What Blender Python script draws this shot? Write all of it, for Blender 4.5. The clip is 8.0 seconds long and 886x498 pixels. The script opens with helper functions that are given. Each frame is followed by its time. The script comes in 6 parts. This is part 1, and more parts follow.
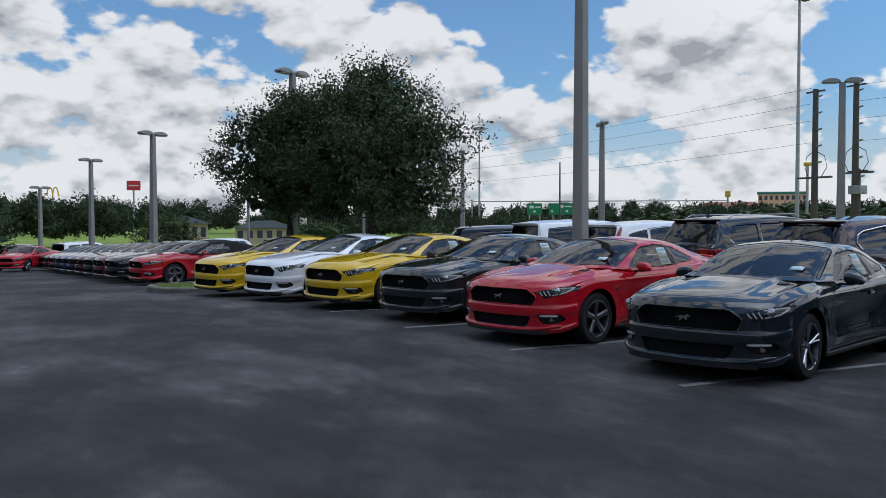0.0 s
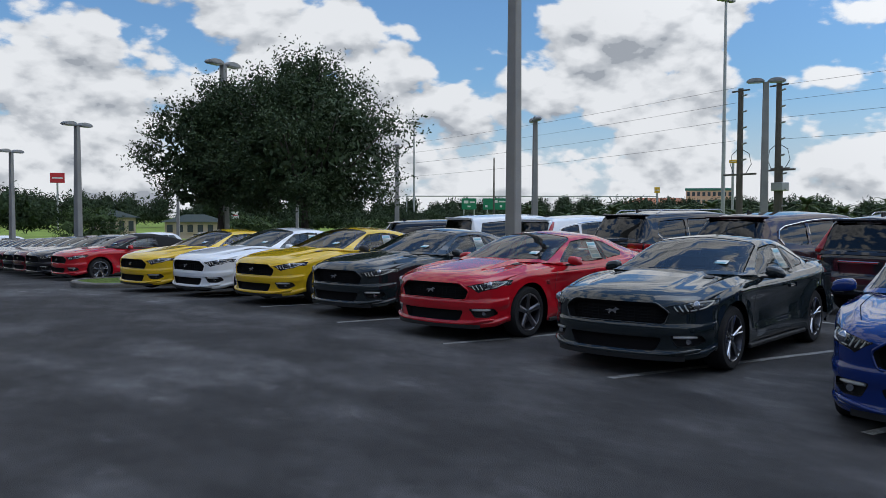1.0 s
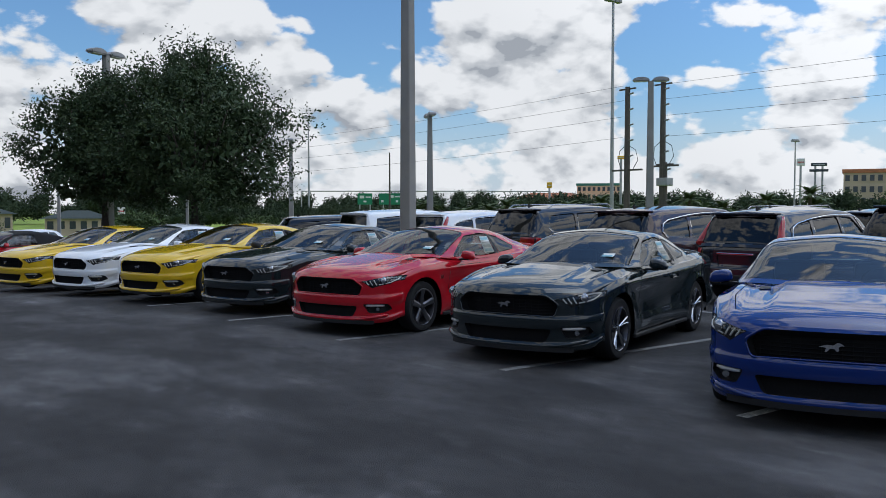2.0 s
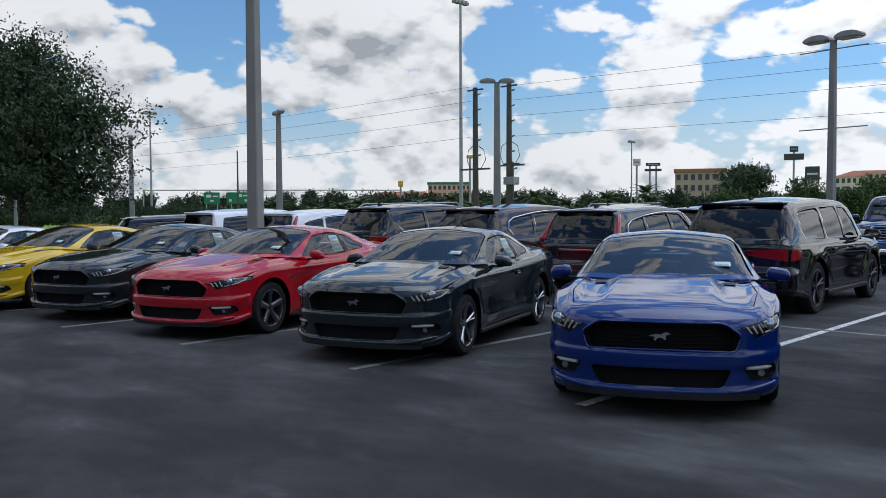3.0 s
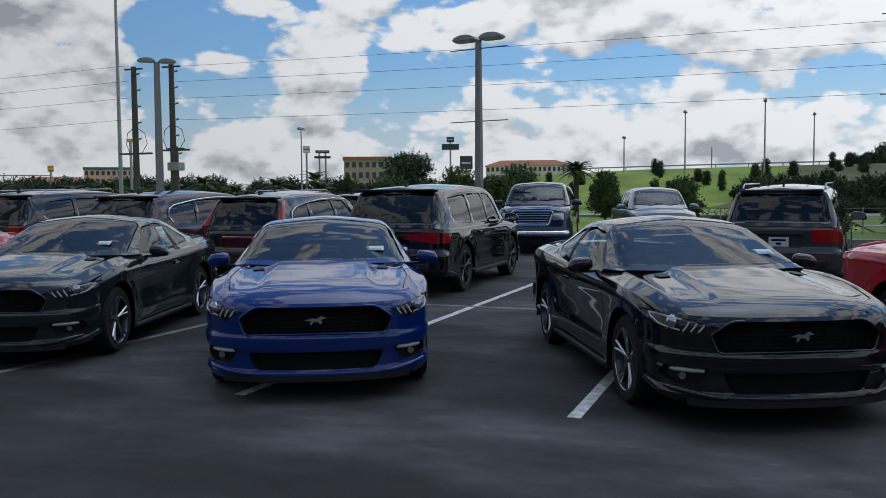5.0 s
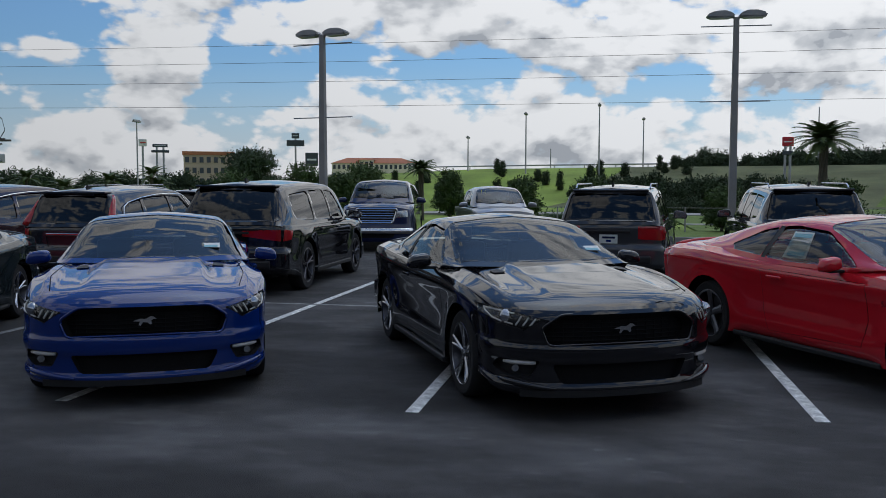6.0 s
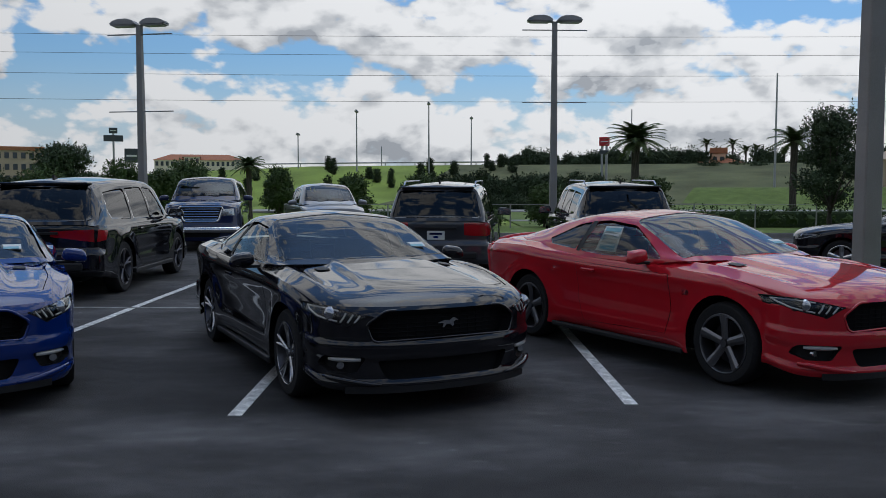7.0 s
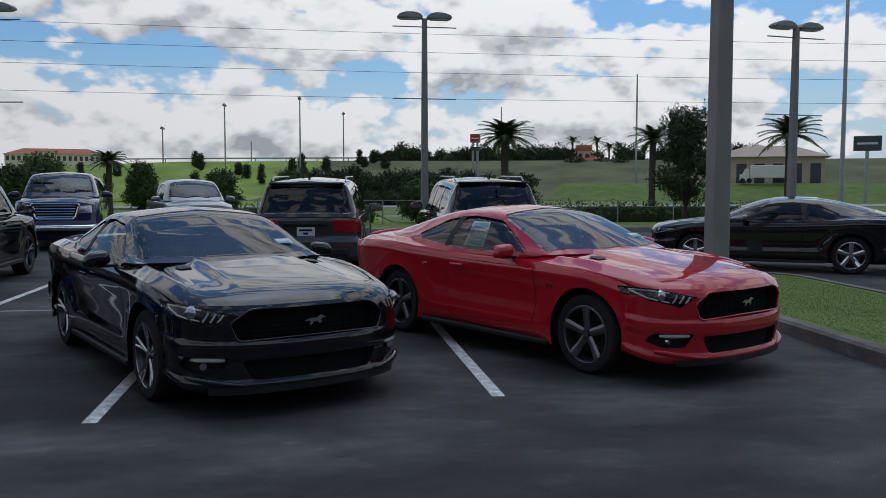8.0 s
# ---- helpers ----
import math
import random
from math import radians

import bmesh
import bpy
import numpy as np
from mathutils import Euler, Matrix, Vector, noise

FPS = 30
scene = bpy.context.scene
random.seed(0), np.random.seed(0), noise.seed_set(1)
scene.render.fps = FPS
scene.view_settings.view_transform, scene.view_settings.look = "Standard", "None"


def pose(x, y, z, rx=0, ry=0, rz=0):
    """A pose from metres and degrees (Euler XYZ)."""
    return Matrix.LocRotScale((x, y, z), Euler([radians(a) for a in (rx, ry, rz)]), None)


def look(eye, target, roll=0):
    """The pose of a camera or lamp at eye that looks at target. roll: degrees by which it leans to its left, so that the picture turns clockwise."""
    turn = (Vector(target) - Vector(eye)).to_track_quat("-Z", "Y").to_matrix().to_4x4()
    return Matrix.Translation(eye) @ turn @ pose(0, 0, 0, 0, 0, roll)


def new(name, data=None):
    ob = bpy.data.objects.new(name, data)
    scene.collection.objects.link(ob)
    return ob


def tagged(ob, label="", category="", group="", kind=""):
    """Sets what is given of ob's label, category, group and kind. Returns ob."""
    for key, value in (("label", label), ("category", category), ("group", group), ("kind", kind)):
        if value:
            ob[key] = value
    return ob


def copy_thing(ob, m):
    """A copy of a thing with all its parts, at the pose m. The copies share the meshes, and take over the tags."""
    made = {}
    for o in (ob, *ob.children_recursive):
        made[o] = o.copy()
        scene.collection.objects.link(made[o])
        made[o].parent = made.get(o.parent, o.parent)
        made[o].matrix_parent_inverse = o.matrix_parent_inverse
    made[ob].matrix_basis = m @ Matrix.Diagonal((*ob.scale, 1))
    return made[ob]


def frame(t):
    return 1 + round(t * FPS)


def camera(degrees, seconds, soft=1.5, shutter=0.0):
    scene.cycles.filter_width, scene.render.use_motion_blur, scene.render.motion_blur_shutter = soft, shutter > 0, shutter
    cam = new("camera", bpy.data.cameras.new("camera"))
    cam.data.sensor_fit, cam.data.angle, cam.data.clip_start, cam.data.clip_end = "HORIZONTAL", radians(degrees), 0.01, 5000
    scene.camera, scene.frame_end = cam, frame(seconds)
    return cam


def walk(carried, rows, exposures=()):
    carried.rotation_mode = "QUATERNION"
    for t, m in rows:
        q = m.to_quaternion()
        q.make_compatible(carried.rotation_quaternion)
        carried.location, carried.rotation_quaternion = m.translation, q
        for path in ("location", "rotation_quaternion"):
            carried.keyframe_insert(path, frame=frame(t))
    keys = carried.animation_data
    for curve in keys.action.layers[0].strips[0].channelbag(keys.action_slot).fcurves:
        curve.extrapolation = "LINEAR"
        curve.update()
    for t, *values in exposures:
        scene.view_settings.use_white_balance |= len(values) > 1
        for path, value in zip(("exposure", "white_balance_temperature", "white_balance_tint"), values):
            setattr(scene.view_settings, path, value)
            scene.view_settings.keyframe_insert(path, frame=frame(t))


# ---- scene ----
cam = camera(54.7, 8.0, soft=0.85)
PATH = [
    (0, (0.612, -0.220, 1.623), (1.486, 1.578, 1.559), 0.00),
    (0.5, (0.634, -0.209, 1.617), (1.565, 1.559, 1.545), 0.07),
    (1, (0.651, -0.203, 1.614), (1.659, 1.523, 1.538), 0.19),
    (2.5, (0.695, -0.240, 1.616), (2.023, 1.253, 1.526), -0.17),
    (3, (0.704, -0.267, 1.615), (2.166, 1.094, 1.524), -0.30),
    (3.5, (0.726, -0.294, 1.622), (2.335, 0.889, 1.521), -0.43),
    (4, (0.738, -0.323, 1.615), (2.457, 0.694, 1.512), -0.54),
    (4.5, (0.774, -0.345, 1.614), (2.570, 0.528, 1.498), -0.63),
    (6, (0.815, -0.429, 1.604), (2.774, -0.046, 1.471), 0.13),
    (6.5, (0.821, -0.462, 1.601), (2.807, -0.277, 1.466), 0.13),
    (7, (0.833, -0.492, 1.598), (2.828, -0.496, 1.460), 0.04),
    (7.5, (0.839, -0.520, 1.597), (2.826, -0.700, 1.453), -0.10),
    (8, (0.854, -0.539, 1.594), (2.827, -0.836, 1.447), 0.04),
]
walk(cam, [(t, look(eye, target, roll)) for t, eye, target, roll in PATH], [(0, 0.14, 6250, 10), (2.5, 0.22, 6250, 10), (4, 0.0, 6250, 10), (6, -0.28, 6300, 10), (8, -0.31, 6350, 10)])

# ---- world, sun, exposure ----
SUN_AZ, SUN_EL = 112.0, 76.0     # degrees from +y towards +x, and above the horizon


def make_world():
    w = bpy.data.worlds.new("sky")
    w.use_nodes = True
    scene.world = w
    nt = w.node_tree
    N, K = nt.nodes, nt.links
    N.clear()
    out = N.new("ShaderNodeOutputWorld")
    bg = N.new("ShaderNodeBackground")
    bg.inputs[1].default_value = 0.1
    K.new(bg.outputs[0], out.inputs[0])
    sky = N.new("ShaderNodeTexSky")
    sky.sky_type = "NISHITA"
    sky.sun_disc = False
    sky.sun_elevation, sky.sun_rotation = radians(SUN_EL), radians(SUN_AZ)
    tc = N.new("ShaderNodeTexCoord")

    def math_node(op, a, b=None, c=None, clamp=False):
        n = N.new("ShaderNodeMath")
        n.operation, n.use_clamp = op, clamp
        for i, v in enumerate((a, b, c)):
            if v is None:
                continue
            if isinstance(v, (int, float)):
                n.inputs[i].default_value = v
            else:
                K.new(v, n.inputs[i])
        return n.outputs[0]

    sep = N.new("ShaderNodeSeparateXYZ")
    K.new(tc.outputs["Generated"], sep.inputs[0])

    def layer(rise):
        """The cloud layer, flattened towards the horizon as a level sheet of clouds is."""
        z = math_node("ADD", math_node("MAXIMUM", sep.outputs[2], 0.0), rise)
        s = math_node("DIVIDE", 0.60, math_node("MULTIPLY_ADD", z, 0.62, 0.57))
        c = N.new("ShaderNodeCombineXYZ")
        K.new(math_node("MULTIPLY", sep.outputs[0], s), c.inputs[0])
        K.new(math_node("MULTIPLY", sep.outputs[1], s), c.inputs[1])
        K.new(math_node("MULTIPLY", z, 1.3), c.inputs[2])
        return c.outputs[0]

    low, lifted = layer(0.0), layer(0.022)

    def fbm(at_, scale, detail, rough, shift, dist=0.0):
        m = N.new("ShaderNodeMapping")
        m.inputs["Location"].default_value = shift
        K.new(at_, m.inputs[0])
        n = N.new("ShaderNodeTexNoise")
        n.inputs["Scale"].default_value = scale
        n.inputs["Detail"].default_value = detail
        n.inputs["Roughness"].default_value = rough
        n.inputs["Distortion"].default_value = dist
        K.new(m.outputs[0], n.inputs["Vector"])
        return n.outputs[0]

    def billow(at_, scale, shift):
        m = N.new("ShaderNodeMapping")
        m.inputs["Location"].default_value = shift
        K.new(at_, m.inputs[0])
        n = N.new("ShaderNodeTexVoronoi")
        n.feature = "SMOOTH_F1"
        n.inputs["Scale"].default_value = scale
        n.inputs["Detail"].default_value = 3.0
        n.inputs["Roughness"].default_value = 0.55
        n.inputs["Smoothness"].default_value = 0.35
        K.new(m.outputs[0], n.inputs["Vector"])
        return math_node("MULTIPLY", math_node("SUBTRACT", 1.0, n.outputs["Distance"]), 0.36)

    def ramp(v, stops):
        r = N.new("ShaderNodeValToRGB")
        r.color_ramp.interpolation = "LINEAR" if len(stops) > 2 else "EASE"
        el = r.color_ramp.elements
        while len(el) < len(stops):
            el.new(0.5)
        for e, (p, c) in zip(el, stops):
            e.position, e.color = p, (*c, 1) if len(c) == 3 else c
        K.new(v, r.inputs[0])
        return r.outputs[0]

    def blob(yaw, el, size, amount):
        """A broad swelling (or gap) of the cloud cover round one direction."""
        d = Vector((math.sin(radians(yaw)) * math.cos(radians(el)), math.cos(radians(yaw)) * math.cos(radians(el)), math.sin(radians(el))))
        n = N.new("ShaderNodeVectorMath")
        n.operation = "DISTANCE"
        K.new(tc.outputs["Generated"], n.inputs[0])
        n.inputs[1].default_value = d
        s = math_node("DIVIDE", n.outputs["Value"], size)
        s = math_node("SUBTRACT", 1.0, s, clamp=True)
        return math_node("MULTIPLY", math_node("SMOOTH_MIN", s, 1.0, 0.2), amount)

    base = (1.3, 0.6, 0.25)
    puffs = math_node("ADD", fbm(low, 6.4, 12, 0.6, base, 0.15), billow(low, 12.0, base))
    above = math_node("ADD", fbm(lifted, 6.4, 9, 0.58, base, 0.15), billow(lifted, 12.0, base))   # the same clouds a little higher up
    broad = fbm(low, 2.4, 4, 0.5, (7.7, 2.3, 3.1))
    cover = math_node("ADD", puffs, math_node("MULTIPLY", math_node("SUBTRACT", broad, 0.5), 0.25))
    for yaw, el, size, amount in CLOUDS:
        cover = math_node("ADD", cover, blob(yaw, el, size, amount))
    mask = ramp(cover, [(0.405, (0, 0, 0)), (0.50, (1, 1, 1))])
    # sunlit tops and grey undersides
    under = math_node("MULTIPLY", math_node("SUBTRACT", above, puffs), 1.9)
    thick = math_node("ADD", math_node("ADD", under, math_node("MULTIPLY", above, 0.6)), math_node("MULTIPLY", broad, 0.5))
    tone = ramp(thick, [(0.44, (7.1, 7.15, 7.2)), (0.63, (6.2, 6.3, 6.4)), (0.79, (4.8, 4.95, 5.15)), (0.95, (4.0, 4.2, 4.45)), (1.15, (3.1, 3.3, 3.6))])
    blue = N.new("ShaderNodeMix")
    blue.data_type = "RGBA"
    blue.blend_type = "MULTIPLY"
    blue.inputs[0].default_value = 1.0
    K.new(sky.outputs[0], blue.inputs[6])
    blue.inputs[7].default_value = (0.62, 0.86, 1.05, 1)
    mix = N.new("ShaderNodeMix")
    mix.data_type = "RGBA"
    K.new(mask, mix.inputs[0])
    # pale moist air low over the horizon
    air = N.new("ShaderNodeMix")
    air.data_type = "RGBA"
    K.new(ramp(sep.outputs[2], [(0.0, (0.85, 0.85, 0.85)), (0.16, (0, 0, 0))]), air.inputs[0])
    K.new(blue.outputs[2], air.inputs[6])
    air.inputs[7].default_value = (4.9, 5.5, 6.2, 1)
    K.new(air.outputs[2], mix.inputs[6])
    K.new(tone, mix.inputs[7])
    # thin cloud glows round the hidden sun
    glow = N.new("ShaderNodeVectorMath")
    glow.operation = "SCALE"
    K.new(mix.outputs[2], glow.inputs[0])
    K.new(math_node("ADD", 1.0, blob(SUN_AZ + 2, SUN_EL - 22, 1.15, 1.35)), glow.inputs["Scale"])
    K.new(glow.outputs[0], bg.inputs[0])


# yaw from +y towards +x, elevation, size and amount of the broad clouds (+) and blue gaps (-)
CLOUDS = [
    (15, 4, 0.5, 0.12), (60, 1, 0.40, 0.16), (105, 4, 0.6, 0.10), (92, 15, 0.35, 0.07),
    (11, 14.5, 0.16, -0.22), (32, 13.5, 0.18, -0.26), (50, 11.5, 0.17, -0.20), (57, 11, 0.18, -0.14), (67, 9.5, 0.16, -0.12),
    (40, 10, 0.09, 0.20), (46, 7, 0.12, 0.18), (47, 15, 0.10, 0.26), (64, 11, 0.07, 0.22), (84, 12.5, 0.12, -0.14), (20, 12, 0.1, 0.16),
    (55, 66, 0.55, -0.20), (250, 60, 1.0, -0.14), (98, 60, 0.34, -0.13), (78, 52, 0.30, -0.12), (40, 55, 0.3, -0.12),
]
make_world()
sun = new("sun", bpy.data.lights.new("sun", "SUN"))
sun.data.energy, sun.data.angle, sun.data.color = 0.5, radians(48.0), (1.0, 0.96, 0.9)
sun.matrix_world = look((60 * math.sin(radians(SUN_AZ)), 60 * math.cos(radians(SUN_AZ)), 60 * math.tan(radians(SUN_EL))), (0, 0, 0))


# ---- materials ----
def mat(name, color, rough=0.6, metal=0.0, coat=0.0, grain=0.0, grain_scale=40.0, patch=0.0, patch_scale=1.2, bump=0.0, bump_scale=60.0, spec=0.5, per_object=0.0):
    """A surface with grain, broad patches and a fine relief, at real size."""
    m = bpy.data.materials.new(name)
    m.use_nodes = True
    nt = m.node_tree
    N, K = nt.nodes, nt.links
    b = N["Principled BSDF"]
    b.inputs["Base Color"].default_value = (*color, 1)
    b.inputs["Roughness"].default_value = rough
    b.inputs["Metallic"].default_value = metal
    b.inputs["Coat Weight"].default_value = coat
    b.inputs["Coat Roughness"].default_value = 0.03
    b.inputs["Specular IOR Level"].default_value = spec
    tc = N.new("ShaderNodeTexCoord")
    col = None

    def layer(value, amount, prev):
        mx = N.new("ShaderNodeMix")
        mx.data_type, mx.blend_type = "RGBA", "MULTIPLY"
        mx.inputs[0].default_value = 1.0
        mr = N.new("ShaderNodeMapRange")
        K.new(value, mr.inputs[0])
        mr.inputs[1].default_value, mr.inputs[2].default_value = 0.25, 0.75
        mr.inputs[3].default_value, mr.inputs[4].default_value = 1 - amount, 1 + amount
        if prev is None:
            mx.inputs[6].default_value = (*color, 1)
        else:
            K.new(prev, mx.inputs[6])
        K.new(mr.outputs[0], mx.inputs[7])
        return mx.outputs[2]

    for amount, scale, detail in ((grain, grain_scale, 3), (patch, patch_scale, 6)):
        if amount:
            n = N.new("ShaderNodeTexNoise")
            n.inputs["Scale"].default_value, n.inputs["Detail"].default_value = scale, detail
            K.new(tc.outputs["Object"], n.inputs["Vector"])
            col = layer(n.outputs[0], amount, col)
    if per_object:
        oi = N.new("ShaderNodeObjectInfo")
        col = layer(oi.outputs["Random"], per_object, col)
    if col is not None:
        K.new(col, b.inputs["Base Color"])
    if bump:
        n = N.new("ShaderNodeTexNoise")
        n.inputs["Scale"].default_value, n.inputs["Detail"].default_value = bump_scale, 4
        K.new(tc.outputs["Object"], n.inputs["Vector"])
        bp = N.new("ShaderNodeBump")
        bp.inputs["Strength"].default_value, bp.inputs["Distance"].default_value = bump, 0.02
        K.new(n.outputs[0], bp.inputs["Height"])
        K.new(bp.outputs[0], b.inputs["Normal"])
    return m


def paint(name, color, metal=0.0, rough=0.3):
    return mat(name, color, rough if metal else 0.05, metal, coat=1.0 if metal else 0.3, grain=0.06, grain_scale=900.0, patch=0.04, patch_scale=3.0, spec=0.3 if metal else 0.6)


def glass_mat(name, tint, gloss=1.0):
    m = bpy.data.materials.new(name)
    m.use_nodes = True
    nt = m.node_tree
    N, K = nt.nodes, nt.links
    N.clear()
    out = N.new("ShaderNodeOutputMaterial")
    mix = N.new("ShaderNodeMixShader")
    tr = N.new("ShaderNodeBsdfTransparent")
    tr.inputs[0].default_value = (*tint, 1)
    gl = N.new("ShaderNodeBsdfGlossy")
    gl.inputs["Roughness"].default_value = 0.015
    fr = N.new("ShaderNodeFresnel")
    fr.inputs[0].default_value = 1.52
    mu = N.new("ShaderNodeMath")
    mu.operation = "MULTIPLY_ADD"
    mu.use_clamp = True
    K.new(fr.outputs[0], mu.inputs[0])
    mu.inputs[1].default_value, mu.inputs[2].default_value = gloss, 0.02
    K.new(mu.outputs[0], mix.inputs[0])
    K.new(tr.outputs[0], mix.inputs[1])
    K.new(gl.outputs[0], mix.inputs[2])
    K.new(mix.outputs[0], out.inputs[0])
    return m


def asphalt_mat():
    m = mat("asphalt", (0.041, 0.040, 0.041), 0.82, grain=0.35, grain_scale=110.0, bump=0.5, bump_scale=140.0, spec=0.35)
    nt = m.node_tree
    N, K = nt.nodes, nt.links
    b = N["Principled BSDF"]
    tc = N.new("ShaderNodeTexCoord")
    prev = b.inputs["Base Color"].links[0].from_socket
    # worn pale drifts and dark damp blotches
    for scale, lo, hi, a, c in ((0.42, 0.44, 0.64, 0.66, 1.75), (1.4, 0.38, 0.66, 0.74, 1.38), (6.0, 0.3, 0.7, 0.86, 1.16), (2.3, 0.60, 0.74, 1.0, 1.7), (11.0, 0.61, 0.72, 1.0, 1.45)):
        mp = N.new("ShaderNodeMapping")
        mp.inputs["Scale"].default_value = (1.1, 0.6, 1.0)
        mp.inputs["Rotation"].default_value = (0, 0, -0.4)
        K.new(tc.outputs["Object"], mp.inputs[0])
        n = N.new("ShaderNodeTexNoise")
        n.inputs["Scale"].default_value, n.inputs["Detail"].default_value, n.inputs["Roughness"].default_value = scale, 5, 0.5
        K.new(mp.outputs[0], n.inputs["Vector"])
        mr = N.new("ShaderNodeMapRange")
        mr.interpolation_type = "SMOOTHSTEP"
        K.new(n.outputs[0], mr.inputs[0])
        mr.inputs[1].default_value, mr.inputs[2].default_value, mr.inputs[3].default_value, mr.inputs[4].default_value = lo, hi, a, c
        mx = N.new("ShaderNodeMix")
        mx.data_type, mx.blend_type = "RGBA", "MULTIPLY"
        mx.inputs[0].default_value = 1.0
        K.new(prev, mx.inputs[6])
        K.new(mr.outputs[0], mx.inputs[7])
        prev = mx.outputs[2]
    K.new(prev, b.inputs["Base Color"])
    return m


ASPHALT = asphalt_mat()
LINE = mat("line_paint", (0.62, 0.62, 0.6), 0.7, grain=0.45, grain_scale=60, patch=0.5, patch_scale=11, bump=0.3)
LINE_WORN = mat("worn_line_paint", (0.21, 0.21, 0.205), 0.75, grain=0.45, grain_scale=50, patch=0.6, patch_scale=5, bump=0.3)
CONCRETE = mat("concrete", (0.25, 0.24, 0.225), 0.85, grain=0.18, grain_scale=60, patch=0.18, patch_scale=2.5, bump=0.25)
POLE = mat("pole_concrete", (0.27, 0.265, 0.25), 0.8, grain=0.12, grain_scale=70, patch=0.14, patch_scale=1.5, bump=0.2)
# far grass carries sunshine in its lighter colour, the scrub cloud shade in its darker
SUNLIT_GRASS = mat("grass", (0.21, 0.29, 0.05), 0.9, grain=0.35, grain_scale=14, patch=0.35, patch_scale=0.12, bump=0.5, bump_scale=18, spec=0.2)
SHADED_SCRUB = mat("shaded_scrub", (0.115, 0.125, 0.055), 0.9, grain=0.35, grain_scale=10, patch=0.4, patch_scale=0.15, bump=0.5, bump_scale=18, spec=0.2)
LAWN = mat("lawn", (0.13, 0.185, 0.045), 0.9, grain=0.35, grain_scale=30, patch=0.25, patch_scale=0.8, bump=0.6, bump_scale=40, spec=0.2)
BLADE = mat("turf_blades", (0.14, 0.20, 0.048), 0.85, per_object=0.1, patch=0.15, patch_scale=2.0, spec=0.2)
LEAF = mat("oak_leaves", (0.038, 0.064, 0.024), 0.65, patch=0.4, patch_scale=2.2, spec=0.3)
LEAF2 = mat("shrub_leaves", (0.05, 0.085, 0.022), 0.7, patch=0.4, patch_scale=1.2, spec=0.3)
FARLEAF = mat("far_leaves", (0.04, 0.06, 0.03), 0.9, patch=0.45, patch_scale=0.5, spec=0.2)
PALMLEAF = mat("palm_leaves", (0.07, 0.1, 0.035), 0.6, patch=0.3, patch_scale=2.0, spec=0.3)
BARK = mat("bark", (0.07, 0.06, 0.05), 0.9, grain=0.3, grain_scale=20, patch=0.25, patch_scale=4, bump=0.8, bump_scale=22)
WOODPOLE = mat("weathered_wood", (0.10, 0.085, 0.075), 0.9, grain=0.25, grain_scale=30, patch=0.2, patch_scale=3, bump=0.5)
STEEL = mat("galvanised_steel", (0.36, 0.37, 0.38), 0.5, 0.7, grain=0.1, grain_scale=50, patch=0.12, patch_scale=2)
LAMPGREY = mat("lamp_housing", (0.30, 0.30, 0.30), 0.55, 0.3, patch=0.12, patch_scale=4, grain=0.06)
KERBSTONE = mat("dirty_kerb_concrete", (0.15, 0.14, 0.125), 0.9, grain=0.3, grain_scale=45, patch=0.5, patch_scale=2.2, bump=0.5, bump_scale=40)
LENS = mat("lamp_lens", (0.5, 0.5, 0.48), 0.25, patch=0.1, patch_scale=5)
RUBBER = mat("tyre_rubber", (0.024, 0.024, 0.025), 0.8, spec=0.2, grain=0.2, grain_scale=60, bump=0.3, bump_scale=90)
BLACKPLASTIC = mat("black_plastic", (0.020, 0.020, 0.021), 0.5, spec=0.3, grain=0.15, grain_scale=80, bump=0.15)
MATTEBLACK = mat("matt_black", (0.013, 0.013, 0.014), 0.9, spec=0.15, grain=0.15, grain_scale=80)
ALLOY = mat("machined_alloy", (0.42, 0.43, 0.45), 0.22, 0.95, grain=0.06, grain_scale=120, patch=0.06)
DARKALLOY = mat("dark_alloy", (0.09, 0.09, 0.1), 0.3, 0.8, grain=0.06, grain_scale=120)
GREYALLOY = mat("grey_alloy", (0.20, 0.20, 0.215), 0.32, 0.85, grain=0.06, grain_scale=120, patch=0.06)
CHROME = mat("chrome", (0.75, 0.76, 0.78), 0.08, 1.0, grain=0.03, grain_scale=200)
GLASS = glass_mat("window_glass", (0.20, 0.25, 0.25))
SIDEGLASS = glass_mat("side_window_glass", (0.46, 0.54, 0.53))
TINTED = glass_mat("privacy_glass", (0.04, 0.045, 0.05))
LAMPGLASS = glass_mat("headlight_glass", (0.75, 0.78, 0.8), 0.9)
REFLECTOR = mat("lamp_reflector", (0.5, 0.52, 0.55), 0.15, 0.9, patch=0.2, patch_scale=30)
REDLENS = mat("tail_light_lens", (0.35, 0.008, 0.012), 0.12, coat=0.8, grain=0.2, grain_scale=150)
INTERIOR = mat("cabin_trim", (0.035, 0.035, 0.038), 0.7, grain=0.2, grain_scale=60, patch=0.15)
PAPER = mat("sticker_paper", (0.7, 0.72, 0.7), 0.6, grain=0.05, grain_scale=80, patch=0.05)
STICKERBLUE = mat("sticker_blue", (0.25, 0.48, 0.55), 0.6, grain=0.05, grain_scale=80)
INK = mat("ink", (0.03, 0.03, 0.035), 0.7, grain=0.1)
YELLOWINK = mat("windscreen_marker", (0.75, 0.68, 0.06), 0.7, grain=0.1)
CLOTHTOP = mat("fabric_roof", (0.012, 0.012, 0.013), 0.9, grain=0.2, grain_scale=200, bump=0.3, bump_scale=200)
P_GREY = paint("guard_grey_paint", (0.014, 0.021, 0.024))
P_RED = paint("race_red_paint", (0.46, 0.009, 0.018))
